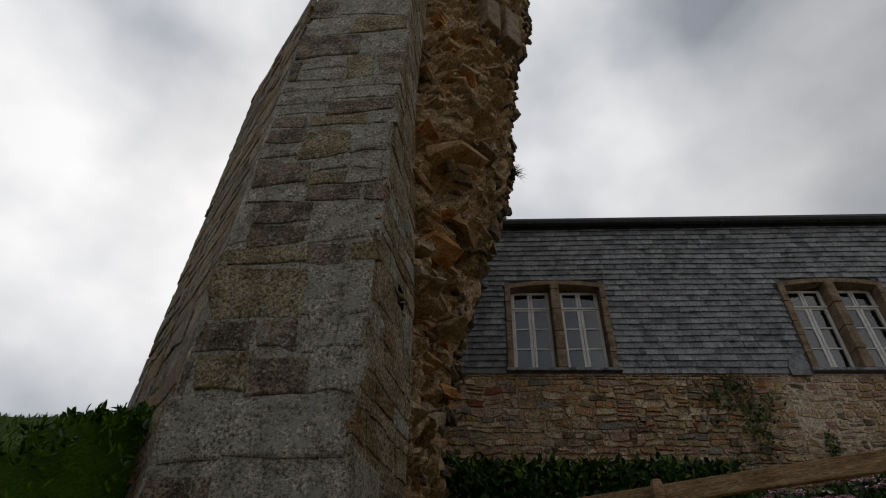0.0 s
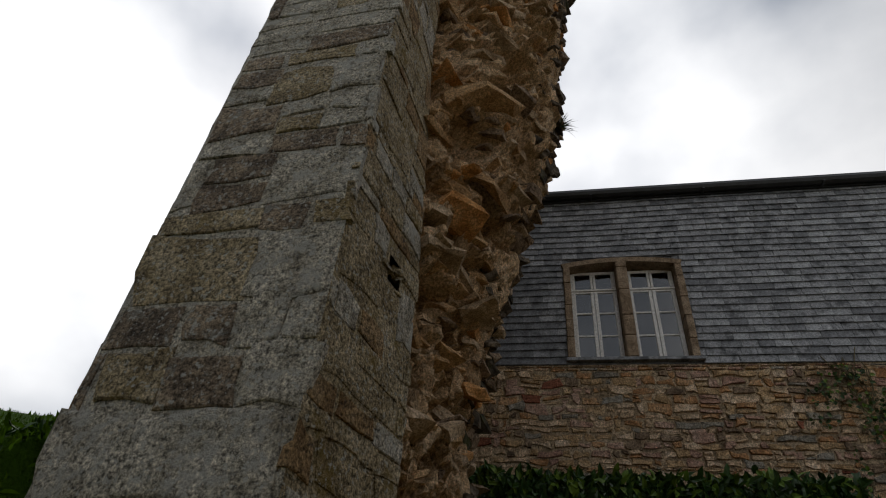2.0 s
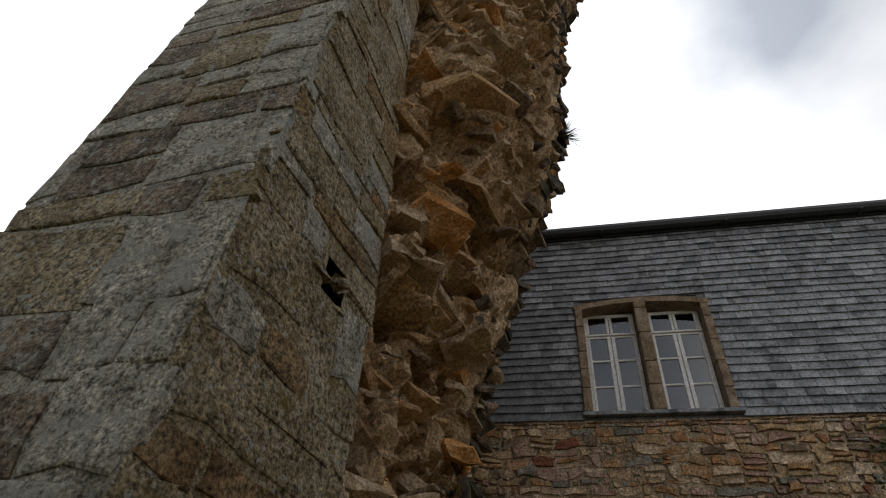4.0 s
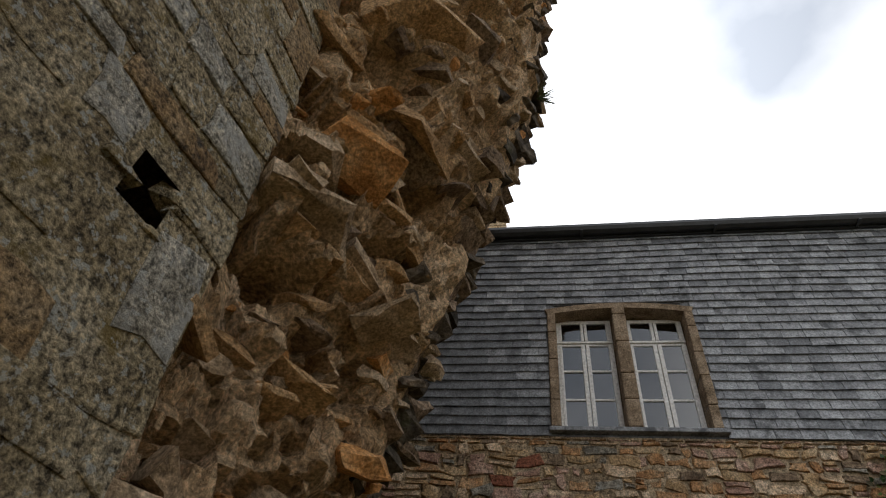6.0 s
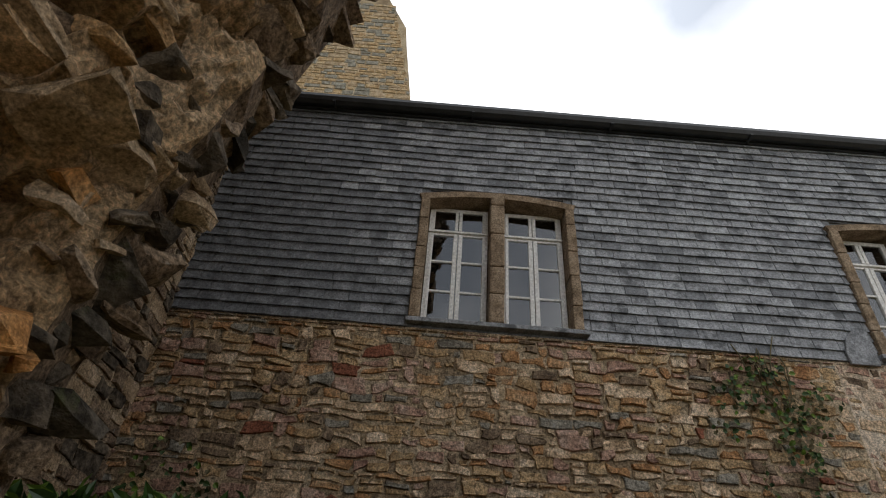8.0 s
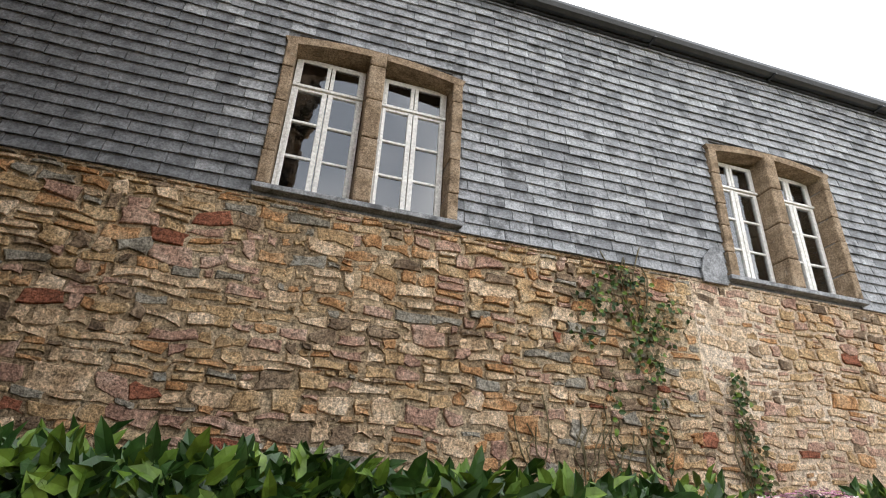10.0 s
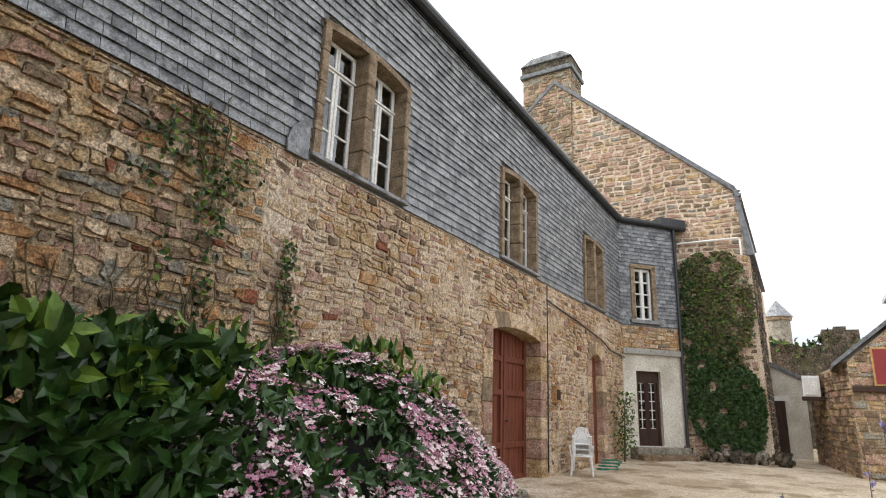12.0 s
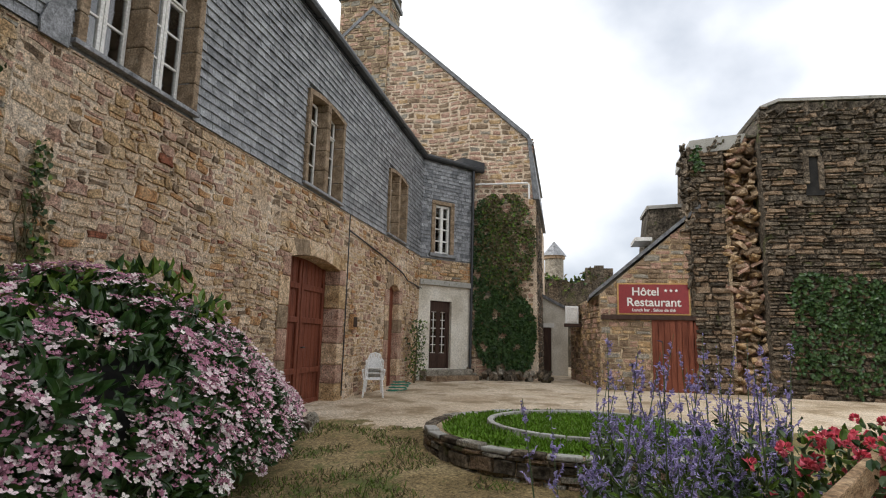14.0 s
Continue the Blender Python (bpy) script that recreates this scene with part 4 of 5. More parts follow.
RX = 16.8
ruin = tagged(empty("castle_ruin", (RX, -2, 2.2)), "dark weathered ruined castle wall with a torn edge", "ruin")
b = Build()
b.prism([Vector((RX, y, z)) for y, z in ((.68, 1.5), (.72, 5.0), (.60, 8.75), (-.2, 8.86), (-.2, 1.5))], (.35, 0, 0), (2.2, 0, 0), moss_b)
b.prism([Vector((RX, y, z)) for y, z in ((-1.0, 1.5), (-1.0, 9.1), (-1.15, 9.55), (-1.5, 9.68), (-9, 9.5), (-9, 1.5))], (0, 0, 0), (2.4, 0, 0), moss)
b.prism([Vector((RX, y, z)) for y, z in ((-.18, 1.5), (-.18, 8.85), (-1.02, 8.97), (-1.02, 1.5))], (.75, 0, 0), (2.2, 0, 0), torn)
b.prism([Vector((RX + 1.6, y, z)) for y, z in ((1.9, 4.0), (1.55, 7.3), (.4, 7.35), (.4, 4.0))], (0, 0, 0), (1.5, 0, 0), moss)
b.make("core", ruin)
b = Build()
b.prism([Vector((RX - .05, y, z)) for y, z in ((-1.12, 9.56), (-1.5, 9.72), (-9, 9.54), (-9, 9.62), (-1.5, 9.8), (-1.05, 9.62))], (0, 0, 0), (2.5, 0, 0), CEMENT)
b.prism([Vector((RX + .3, y, z)) for y, z in ((.66, 8.5), (-.6, 8.62), (-.78, 9.02), (.62, 8.88))], (0, 0, 0), (2, 0, 0), CEMENT)
b.prism([Vector((RX + 1.55, y, z)) for y, z in ((1.6, 7.3), (.4, 7.35), (.4, 7.45), (1.6, 7.4))], (0, 0, 0), (1.6, 0, 0), CEMENT)
tagged(b.make("capping", ruin), "pale cement capping")
b = Build()
b.box(RX - .1, -2.42, 7.35, RX + .1, -2.3, 8.2, moss_b)
b.box(RX - .1, -2.08, 7.5, RX + .1, -1.95, 8.2, moss_b)
b.box(RX - .1, -2.36, 8.2, RX + .1, -1.97, 8.38, moss_b)
# thin near-black panel paints the lancet's shade; the core behind is solid
b.box(RX - .03, -2.42, 7.2, RX - .01, -2.0, 8.3, HOLLOW_SHADE)
b.make("lancet", ruin, bevel=.03)
close = Build()
close.box(-6, -9.6, -.5, 19, -9, 6.0, moss_b)
close.box(-12.4, -9, -.5, -12, 12, 4.0, moss_b)
tagged(close.make("wall_south"), "plain stone wall closing the court", "wall", kind="structure")

ragged = []
for i in range(150):
    y = R.uniform(-8, .6)
    z = 9.6 - (y + 1.5) * -.024 if y < -1.1 else 8.85 - .15 * y
    ragged.append((RX + (0 if y < -1.1 else .35) + R.uniform(-.05, .3), y, z - R.uniform(0, .35)))
for i in range(90):
    ragged.append((RX + R.uniform(.3, .8), .68 + R.uniform(-.1, .1), R.uniform(5, 8.8)))

# ---- torn tower ----
tower = tagged(empty("broken_tower_wall", (-1.2, 3.4, 1.0)), "broken granite tower wall with a torn overhanging rubble end", "ruin")


def edge_d(z):
    xs, zs = (-.34, -.28, -.22, -.15, -.02, .12, .28, .4, .5, .64, .88, .9), (1, 3, 3.8, 4.2, 4.7, 5.2, 5.8, 6.3, 7.6, 9.2, 9.8, 12)
    return float(np.interp(z, zs, xs))


def edge_c(z):
    return float(np.interp(z, (1, 3, 4, 5, 6.3, 8.6, 12), (-.42, -.44, -.47, -.52, -.59, -.58, -.58)))


# hollows in the tear: u, v, half width, half height, depth
HOLLOWS = [(.17, 4.05, .13, .12, .2), (.31, 5.5, .15, .2, .24), (.72, 4.05, .1, .13, .2), (.5, 3.55, .07, .06, .1), (.75, 3.45, .08, .12, .14), (.6, 4.9, .08, .08, .12), (.5, 6.6, .2, .2, .15)]


def hollow(u, v):
    return sum(d * math.exp(-(((u - a) / w) ** 2 + ((v - c) / h) ** 2) ** 2) for a, c, w, h, d in HOLLOWS)


def torn_face(u, v):
    """u from 0 at the inner corner to 1 at the outer edge."""
    c, d = Vector((edge_c(v), 3.5, v)), Vector((edge_d(v), 4.6, v))
    p = c.lerp(d, u)
    q = max(0.0, min(1.0, (v - 4.4) / 1.2))
    p += Vector((.38, -.3, 0)) * (math.sin(math.pi * min(1, max(0, u))) * 0.55 * q)
    p += Vector((.06, -.05, 0)) * noise.noise(Vector((u * 3.1, v * 1.6, 1)))
    k = noise.noise(Vector((u * 4.5, v * 3.4, 4)))
    cell = noise.cell(Vector((u * 5.2 + v * 1.1 + .5 * k, v * 7.5 - u * 4 + k, 2)))
    fine = noise.cell(Vector((u * 11 + v, v * 16 - u * 5 + 2 * k, 6)))
    edge = 1 - .65 * max(0.0, min(1.0, (u - .7) / .3))
    grit = noise.fractal(Vector((u * 9, v * 10, 3)), 1.0, 2.0, 4)
    crag = edge * (.06 * k + .1 * (cell - .6) + .045 * (fine - .5) + .05 * grit) - hollow(u, v)
    return p + Vector((.78, -.62, .0)) * crag


def side_face(u, v):
    return Vector((-.62, 2.73, v)).lerp(Vector((edge_c(v), 3.5, v)), u / .79)


core = Build()
levels = [1 + .04 * i for i in range(276)]
cols = 60
ring = []
for z in levels:
    line = [torn_face(i / cols, z) for i in range(cols + 1)]
    left = -2.78 if z < 7.9 else -2.78 + (z - 7.9) * 1.2
    ax = -1.61 if z < 6.3 else -1.61 + (z - 6.3) * .1
    left = min(left, ax - .1)
    row = [Vector((left, 4.2, z)), Vector((ax - .03, 2.8, z)), Vector((ax, 2.78, z)), Vector((-.62, 2.73, z)), side_face(.44, z), side_face(.58, z), Vector((edge_c(z), 3.5, z))] + line[1:] + [Vector((edge_d(z) - .12, 4.95, z)), Vector((-2.4, 5.3, z))]
    ring.append(row)
n = len(ring[0])
mt = [granite_b, granite, granite, granite_s, granite_s, granite_s] + [torn_e] * cols + [brown, brown, brown]
for j in range(len(levels) - 1):
    for i in range(n):
        a, c = i, (i + 1) % n
        if i == 4 and 3.72 < levels[j] + .02 < 3.9:
            continue
        core.add([ring[j][a], ring[j][c], ring[j + 1][c], ring[j + 1][a]], [(0, 1, 2, 3)], mt[i])
core.add(ring[-1], [list(range(n))], brown)
core.make("core", tower, centre=False)

# dressed blocks on the front face
lay(tower, lambda u, v: Vector((u, 2.78 - (u + 1.61) * .05, v)), (0, -1, 0), -1.62, -.60, 1.0, 7.2, (.14, .42), (.2, .65), .008, .012, ASHLAR, part="block", near=(-2, 1.8, 0, 7.2), jit=.3, rest="upper_blocks", limit=120)
lay(tower, lambda u, v: Vector((u, 2.78 - (u + 1.61) * .05, v)), (0, -1, 0), -1.5, -.60, 7.2, 12, (.14, .42), (.2, .65), .006, .018, ASHLAR, jit=.2, rest="upper_blocks")
lay(tower, side_face, (.98, -.2, 0), 0.0, .8, 1.0, 12, (.06, .36), (.14, .5), .006, .009, [granite_s, granite_s, granite, granite_s, granite_o], part="side_block", near=(-1, 2.4, 1, 6.5), jit=.3, rest="side_blocks", limit=100, holes=[(.44, 3.72, .58, 3.91)])
b = Build()
b.box(-1.1, 3.1, 3.62, -.6, 3.4, 4.0, brown)
b.f = [f for f in b.f if f != [1, 2, 6, 5]]
b.m = b.m[:5]
b.make("putlog_hole", tower)

# receding flank
fl = Vector((-1.16, 1.4, 0)).normalized()
lay(tower, lambda u, v: Vector((-1.63, 2.8, v)) + fl * u, (-.78, -.62, 0), 0, 1.79, 1.5, 7.6, (.12, .3), (.2, .5), .008, .012, [granite_b, granite_s, brown, granite_b, granite_o], rest="flank_stones", jit=.4)


def shard(b, at, along, out, size, mat):
    """A broken angular slab: a skewed block with several corners struck off."""
    along, out = Vector(along).normalized(), Vector(out).normalized()
    third = along.cross(out).normalized()
    out = third.cross(along)
    L, W, T = size
    skew, wedge, slope = R.uniform(-.35, .35), R.uniform(.35, 1.0), R.uniform(-.25, .25)
    pts = []
    for i in (-1, 1):
        for j in (-1, 1):
            for k in (-1, 1):
                q = [i * R.uniform(.6, 1) + skew * j, j * R.uniform(.75, 1), k * R.uniform(.55, 1) * (wedge if j > 0 else 1) + slope * i]
                if R.random() < .35:
                    for axis in range(3):
                        e = list(q)
                        e[axis] -= (i, j, k)[axis] * R.uniform(.3, .8)
                        pts.append(e)
                else:
                    pts.append(q)
    bm = bmesh.new()
    vs = [bm.verts.new(Vector(at) + along * (L / 2 * p[0]) + out * (W / 2 * p[1]) + third * (T / 2 * p[2])) for p in pts]
    bmesh.ops.convex_hull(bm, input=vs)
    bmesh.ops.delete(bm, geom=[v for v in bm.verts if not v.link_faces], context="VERTS")
    bmesh.ops.dissolve_limit(bm, angle_limit=.12, verts=bm.verts, edges=bm.edges)
    bmesh.ops.triangulate(bm, faces=bm.faces)
    bmesh.ops.subdivide_edges(bm, edges=bm.edges, cuts=1, use_grid_fill=True)
    rough = min(.022, .2 * T)
    for v in bm.verts:
        v.co += rough * (noise.noise_vector(v.co * 7) + .7 * noise.noise_vector(v.co * 19))
    bm.verts.index_update()
    b.add([v.co.copy() for v in bm.verts], [[v.index for v in f.verts] for f in bm.faces], mat)
    bm.free()


many = Build()
count = 0


def torn_stone(u, v, w, depth, t, jut, dip, mat):
    """One stone of the tear, bedded nearly level along it."""
    global count
    q = max(0.0, min(1.0, (v - 4.4) / 1.2))
    at = torn_face(min(u, 1), v)
    out = Vector((.78, -.6, -.02 - .1 * q)) + .45 * rvec()
    along = Vector((.4 + .15 * q, .85, dip + .25)) + .38 * rvec()
    near = 2.9 < v < 6.2 and count < 295
    one = Build() if near else many
    shard(one, at + out.normalized() * depth * (jut - .5), along, out, (w, depth, t), mat)
    if near:
        one.make("torn_stone", tower)
        count += 1


# the large slabs over and between the hollows
for u, v, w, depth, t, jut, dip, mat in ((.2, 4.27, .5, .34, .17, .5, -.1, torn_b), (.27, 4.74, .4, .3, .2, .42, -.3, torn_o), (.3, 5.82, .6, .36, .14, .5, -.1, torn), (.13, 3.72, .26, .22, .08, .42, -.5, torn),
                                         (.43, 3.74, .24, .26, .07, .62, -.4, torn), (.58, 3.78, .16, .24, .07, .62, -.2, torn), (.74, 4.24, .26, .3, .1, .55, -.2, torn_b), (.2, 3.45, .24, .2, .1, .36, -.1, torn_b),
                                         (.55, 4.35, .36, .3, .12, .5, -.5, torn_b), (.62, 4.85, .5, .34, .1, .55, -.6, torn), (.45, 5.1, .4, .3, .12, .5, -.4, torn), (.84, 3.7, .24, .26, .14, .5, -.1, torn_o), (.5, 4.5, .34, .26, .12, .45, -.5, brown)):
    torn_stone(u, v, w, depth, t, jut, dip, mat)
v = 2.2
while v < 11.6:
    u = R.uniform(0, .08)
    step = R.uniform(.075, .125)
    while u < 1.02:
        big = R.random() < .22
        w = R.uniform(.2, .4) if big else R.uniform(.07, .2)
        t = R.uniform(.08, .17) if big else R.uniform(.04, .11)
        depth = R.uniform(.2, .32) if big else R.uniform(.12, .22)
        bare = .72 if v < 3.55 else .36
        if hollow(u, v) < .07 and R.random() > bare:
            slim = .7 if u > .8 else 1.0
            torn_stone(u, v + R.uniform(-.04, .04), w * slim, depth * slim, t, R.uniform(.15, .45) if big else R.uniform(.05, .4), R.uniform(-.5, .05), R.choice(TORN) if u < .74 else R.choice([brown, torn_b, moss_b, torn_o, moss_b]))
        u += w * .8
    v += step
# broken lips round the putlog hole
for du, dz in ((.41, -.03), (.61, .03), (.58, -.1)):
    at = side_face(du, 3.815 + dz)
    shard(many, at + Vector((-.02, 0, 0)), (.2, .97, R.uniform(-.6, .6)), (.98, -.2, 0), (R.uniform(.09, .15), .07, R.uniform(.04, .07)), granite_s)
# ragged stones along the outer edge
for i in range(260):
    z = 2.5 + i * .032
    at = Vector((edge_d(z) + R.uniform(-.2, -.04), 4.62 + R.uniform(-.05, .28), z))
    shard(many, at, (.3, .9, R.uniform(-.5, .5)), Vector((1, -.3, R.uniform(-.4, .4))) + .5 * rvec(), (R.uniform(.1, .3), R.uniform(.1, .2), R.uniform(.06, .14)), R.choice([brown, moss_b, torn_b, moss_b, moss]))
tagged(many.make("torn_rubble", tower), kind="stuff")
b = Build()
sm = Matrix.Translation((.33, 4.02, 0)) @ pose(0, 0, 0, 0, 0, 45)
b.box(-.3, -.12, 8.5, -.06, .3, 9.2, DRESSED, sm)
b.box(.06, -.12, 8.55, .34, .3, 9.35, DRESSED, sm)
# near-black filler, the slit's shade put in as colour
b.box(-.06, .05, 8.5, .06, .3, 9.2, HOLLOW_SHADE, sm)
b.make("slit_jamb", tower, bevel=.02)
b = Build()
for i in range(60):
    leaf(b, (edge_d(6.55) + .02, 4.6, 6.55), Vector((1, -.3, .1)) + .9 * rvec(), rvec(), R.uniform(.08, .2), .008, R.choice([STEM, IVYB]))
tagged(b.make("dry_tuft"), "dry grass tuft growing from the torn wall", "grass")

# ---- planter ----
PC, PR = Vector((8.95, 3.75, 0)), 1.95
planter = tagged(empty("round_planter", (PC.x, PC.y, 1.9)), "round low stone planter with grass and an inner stone ring", "planter")
b, k = Build(), 48
for r0, r1, z0, z1, mat in ((PR - .25, PR - .02, 1.7, 2.3, MORTAR),):
    ri = [Vector((PC.x + r0 * math.cos(i * math.tau / k), PC.y + r0 * math.sin(i * math.tau / k), 0)) for i in range(k)]
    ro = [Vector((PC.x + r1 * math.cos(i * math.tau / k), PC.y + r1 * math.sin(i * math.tau / k), 0)) for i in range(k)]
    up0, up1 = Vector((0, 0, z0)), Vector((0, 0, z1))
    for i in range(k):
        j = (i + 1) % k
        b.add([ri[i] + up0, ri[j] + up0, ro[j] + up0, ro[i] + up0, ri[i] + up1, ri[j] + up1, ro[j] + up1, ro[i] + up1], [(4, 7, 6, 5), (3, 2, 6, 7), (0, 4, 5, 1)], mat)
b.make("wall", planter)
lay(planter, lambda u, v: Vector((PC.x + PR * math.cos(u / PR), PC.y + PR * math.sin(u / PR), v)), lambda u: Vector((math.cos(u / PR), math.sin(u / PR), 0)), 0, math.tau * PR, 1.72, 2.28, (.1, .17), (.15, .35), .015, .03, [moss_b, brown, grey, moss], rest="planter_stones")
for i in range(34):
    a0, a1 = i * math.tau / 34 + .006, (i + 1) * math.tau / 34 - .006
    b = Build()
    b.prism([Vector((PC.x + r * math.cos(a), PC.y + r * math.sin(a), 2.28)) for r, a in ((PR - .12, a0), (PR + .03, a0), (PR + .03, a1), (PR - .12, a1))], (0, 0, 0), (0, 0, .055 + R.uniform(-.012, .012)), R.choice([CEMENT, grey, moss_b]))
    b.make("coping_stone", planter, bevel=.015)
for i in range(26):
    a0, a1 = i * math.tau / 26 + .01, (i + 1) * math.tau / 26 - .01
    b = Build()
    b.prism([Vector((PC.x + .25 + r * math.cos(a), PC.y - .15 + r * math.sin(a), 2.28)) for r, a in ((1.28, a0), (1.36, a0), (1.36, a1), (1.28, a1))], (0, 0, 0), (0, 0, .1), CEMENT)
    b.make("inner_stone", planter, bevel=.01)
b = Build()
b.add([Vector((PC.x + (PR - .2) * math.cos(i * math.tau / k), PC.y + (PR - .2) * math.sin(i * math.tau / k), 2.31)) for i in range(k)], [list(range(k))], TURF)
b.make("turf", planter)
b = Build()
for _ in range(9000):
    a, r = R.uniform(0, math.tau), (PR - .22) * math.sqrt(R.random())
    leaf(b, (PC.x + r * math.cos(a), PC.y + r * math.sin(a), 2.3), (R.uniform(-.6, .6), R.uniform(-.6, .6), .6), rvec(), R.uniform(.04, .1), .03, R.choice([TURF, TURF, TURF, LEAFY]))
tagged(b.make("grass", planter), kind="stuff")


# ---- hedge, hydrangea, climbers ----
def bush(name, label, shape, count, size, mats, cat="hedge", twigs=True):
    """Leaves in a shell round a lumpy body; shape gives a random place, the outward way and whether it is on top."""
    ob = tagged(empty(name, shape(None)), label, cat)
    b = Build()
    for _ in range(count):
        p, out, top = shape(R)
        way = out * .7 + rvec() * .8 + Vector((0, 0, .25))
        leaf(b, p, way, out + rvec() * .5, R.uniform(*size), R.uniform(.34, .46) * size[1], mats[1] if (top and R.random() < .32) else mats[0], .2)
    tagged(b.make("leaves", ob), kind="stuff")
    return ob


def hedge_shape(rng):
    if rng is None:
        return (0.6, 5.9, 1.9)
    x = rng.uniform(-1.4, 2.5)
    y, z = rng.uniform(5.75, 6.9), rng.uniform(2.0, 3.6)
    s = rng.random()
    lump = .1 * noise.noise(Vector((x * 2.5, z * 2.5, 0)))
    depth = rng.random() ** 2 * .25
    if s < .6:
        return Vector((x, 5.75 + lump + depth, z)), Vector((0, -1, .2)), z > 3.4
    if s < .88:
        return Vector((x, y, 3.55 + lump - depth * .6 + (.06 * rng.random() if rng.random() < .4 else 0))), Vector((0, -.2, 1)), True
    return Vector((2.5 - depth + lump, y, z)), Vector((1, -.2, .1)), False


hedge = bush("laurel_hedge", "clipped glossy dark green laurel hedge", hedge_shape, 13000, (.07, .14), (LEAF, LEAFY))
# added near-black box, paints the shade deep between the hedge leaves
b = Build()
b.box(-1.4, 6.0, 1.8, 2.25, 6.7, 3.3, HOLLOW_SHADE)
b.make("shade_core", hedge)


def hyd_shape(rng):
    """A long bush that runs along the bed and falls away towards the carriage door."""
    if rng is None:
        return (5.2, 7.0, 1.95)
    t = rng.random() ** 1.15
    cx, cy = 3.15 + 5.0 * t, 6.66 + 1.0 * t
    up, wide = float(np.interp(t, (0, .25, .5, .8, 1), (.9, .98, .82, .48, .2))), float(np.interp(t, (0, .3, .7, 1), (.85, .85, .62, .35)))
    a = rng.uniform(-.5, math.pi * 1.02)
    d = Vector((R.uniform(-.25, .25) - (.8 * rng.random() if t < .12 else 0) + (.5 * rng.random() if t > .9 else 0), -math.cos(a - .0), math.sin(a)))
    d.normalize()
    k = 1 + .16 * noise.noise(Vector((cx * 1.6, a * 1.3, 2))) - rng.random() ** 2 * .16
    z0 = float(np.interp(t, (0, .5, 1), (2.72, 2.66, 2.4)))
    p = Vector((cx + d.x * .6, cy + d.y * wide * k, z0 + d.z * (up if d.z > 0 else .8) * k))
    p.y = min(p.y, FY - .12)
    p.z = max(p.z, 2.06)
    return p, Vector((d.x * .6, d.y, d.z * .9)).normalized(), d.z > .86


hyd = bush("hydrangea_bush", "long lacecap hydrangea bush covered in pale pink flowers", hyd_shape, 11000, (.07, .13), (LEAF, LEAFY), "bush")
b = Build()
# added near-black tube for the bush's inner shade; the stems follow
b.tube([(2.9, 6.75, 2.6), (3.6, 6.85, 2.7), (5.2, 7.1, 2.65), (7.0, 7.4, 2.45), (8.2, 7.55, 2.3)], [.3, .6, .55, .35, .12], HOLLOW_SHADE, 12)
for i in range(26):
    x = R.uniform(3.2, 8.2)
    b.tube([(x, 6.35 + .2 * x + R.uniform(-.2, .2), 1.95), (x + R.uniform(-.2, .2), 6.3 + .2 * x + R.uniform(-.3, .3), 2.6)], [.015, .01], IVYB, 5)
b.make("shade_core", hyd)
fl_b = Build()
for _ in range(2300):
    p, out, top = hyd_shape(R)
    if (out.z < -.05 and R.random() < .7) or noise.noise(p * 1.7) < -.36:
        continue
    face = (out * .6 + Vector((0, 0, .75)) + .3 * rvec()).normalized()
    p = p + out * .05 + face * .03
    a = face.orthogonal().normalized()
    c = face.cross(a)
    rad = R.uniform(.05, .085)
    tone = R.choice([PETAL, PETAL, PETALW, PETAL, PETALB])
    for q in range(16):
        t, r = R.uniform(0, math.tau), rad * .75 * math.sqrt(R.random())
        s = p + (a * math.cos(t) + c * math.sin(t)) * r + face * (.012 - r * .1)
        e = .008
        fl_b.add([s + a * e, s + c * e, s - a * e, s - c * e, s + face * .008], [(0, 1, 4), (1, 2, 4), (2, 3, 4), (3, 0, 4)], PETALB)
    m = R.randint(6, 10)
    for i in range(m):
        t = i * math.tau / m + R.uniform(-.25, .25)
        s = p + (a * math.cos(t) + c * math.sin(t)) * rad * R.uniform(.8, 1.15) + face * R.uniform(-.015, .012)
        nn = (face + .45 * rvec()).normalized()
        a2 = nn.orthogonal().normalized()
        c2 = nn.cross(a2)
        z, turn = R.uniform(.015, .023), R.uniform(0, 1.5)
        for k2 in range(4):
            w1 = a2 * math.cos(turn + k2 * math.pi / 2) + c2 * math.sin(turn + k2 * math.pi / 2)
            w2 = nn.cross(w1)
            fl_b.add([s, s + w1 * z * .5 + w2 * z * .42, s + w1 * z * .95 + w2 * z * .25 + nn * .003, s + w1 * z * .95 - w2 * z * .25 + nn * .003, s + w1 * z * .5 - w2 * z * .42], [(0, 1, 2, 3, 4)], tone)
tagged(fl_b.make("flowers", hyd), "pale pink lacecap flower heads", kind="stuff")
b = Build()
for cx, cz in ((3.15, 3.62), (4.6, 3.66), (5.1, 3.5)):
    for _ in range(70):
        leaf(b, (cx + R.uniform(-.22, .22), 6.75 + R.uniform(-.25, .25), cz + R.uniform(-.1, .15)), Vector((0, 0, 1)) + .8 * rvec(), rvec(), R.uniform(.09, .16), .06, R.choice([LEAFY, LEAF, LEAFY]))
tagged(b.make("young_shoots", hyd), kind="stuff")
b = Build()
for i in range(9):
    shard(b, (8.9 + R.uniform(-.3, .3), 7.6 + R.uniform(-.25, .25), 2.1 + R.uniform(0, .12)), rvec(), (0, 0, 1), (R.uniform(.2, .4), R.uniform(.15, .3), R.uniform(.12, .22)), R.choice([moss_b, grey]))
tagged(b.make("edging_boulders"), "rough boulders edging the flower bed", "stones", kind="stuff")


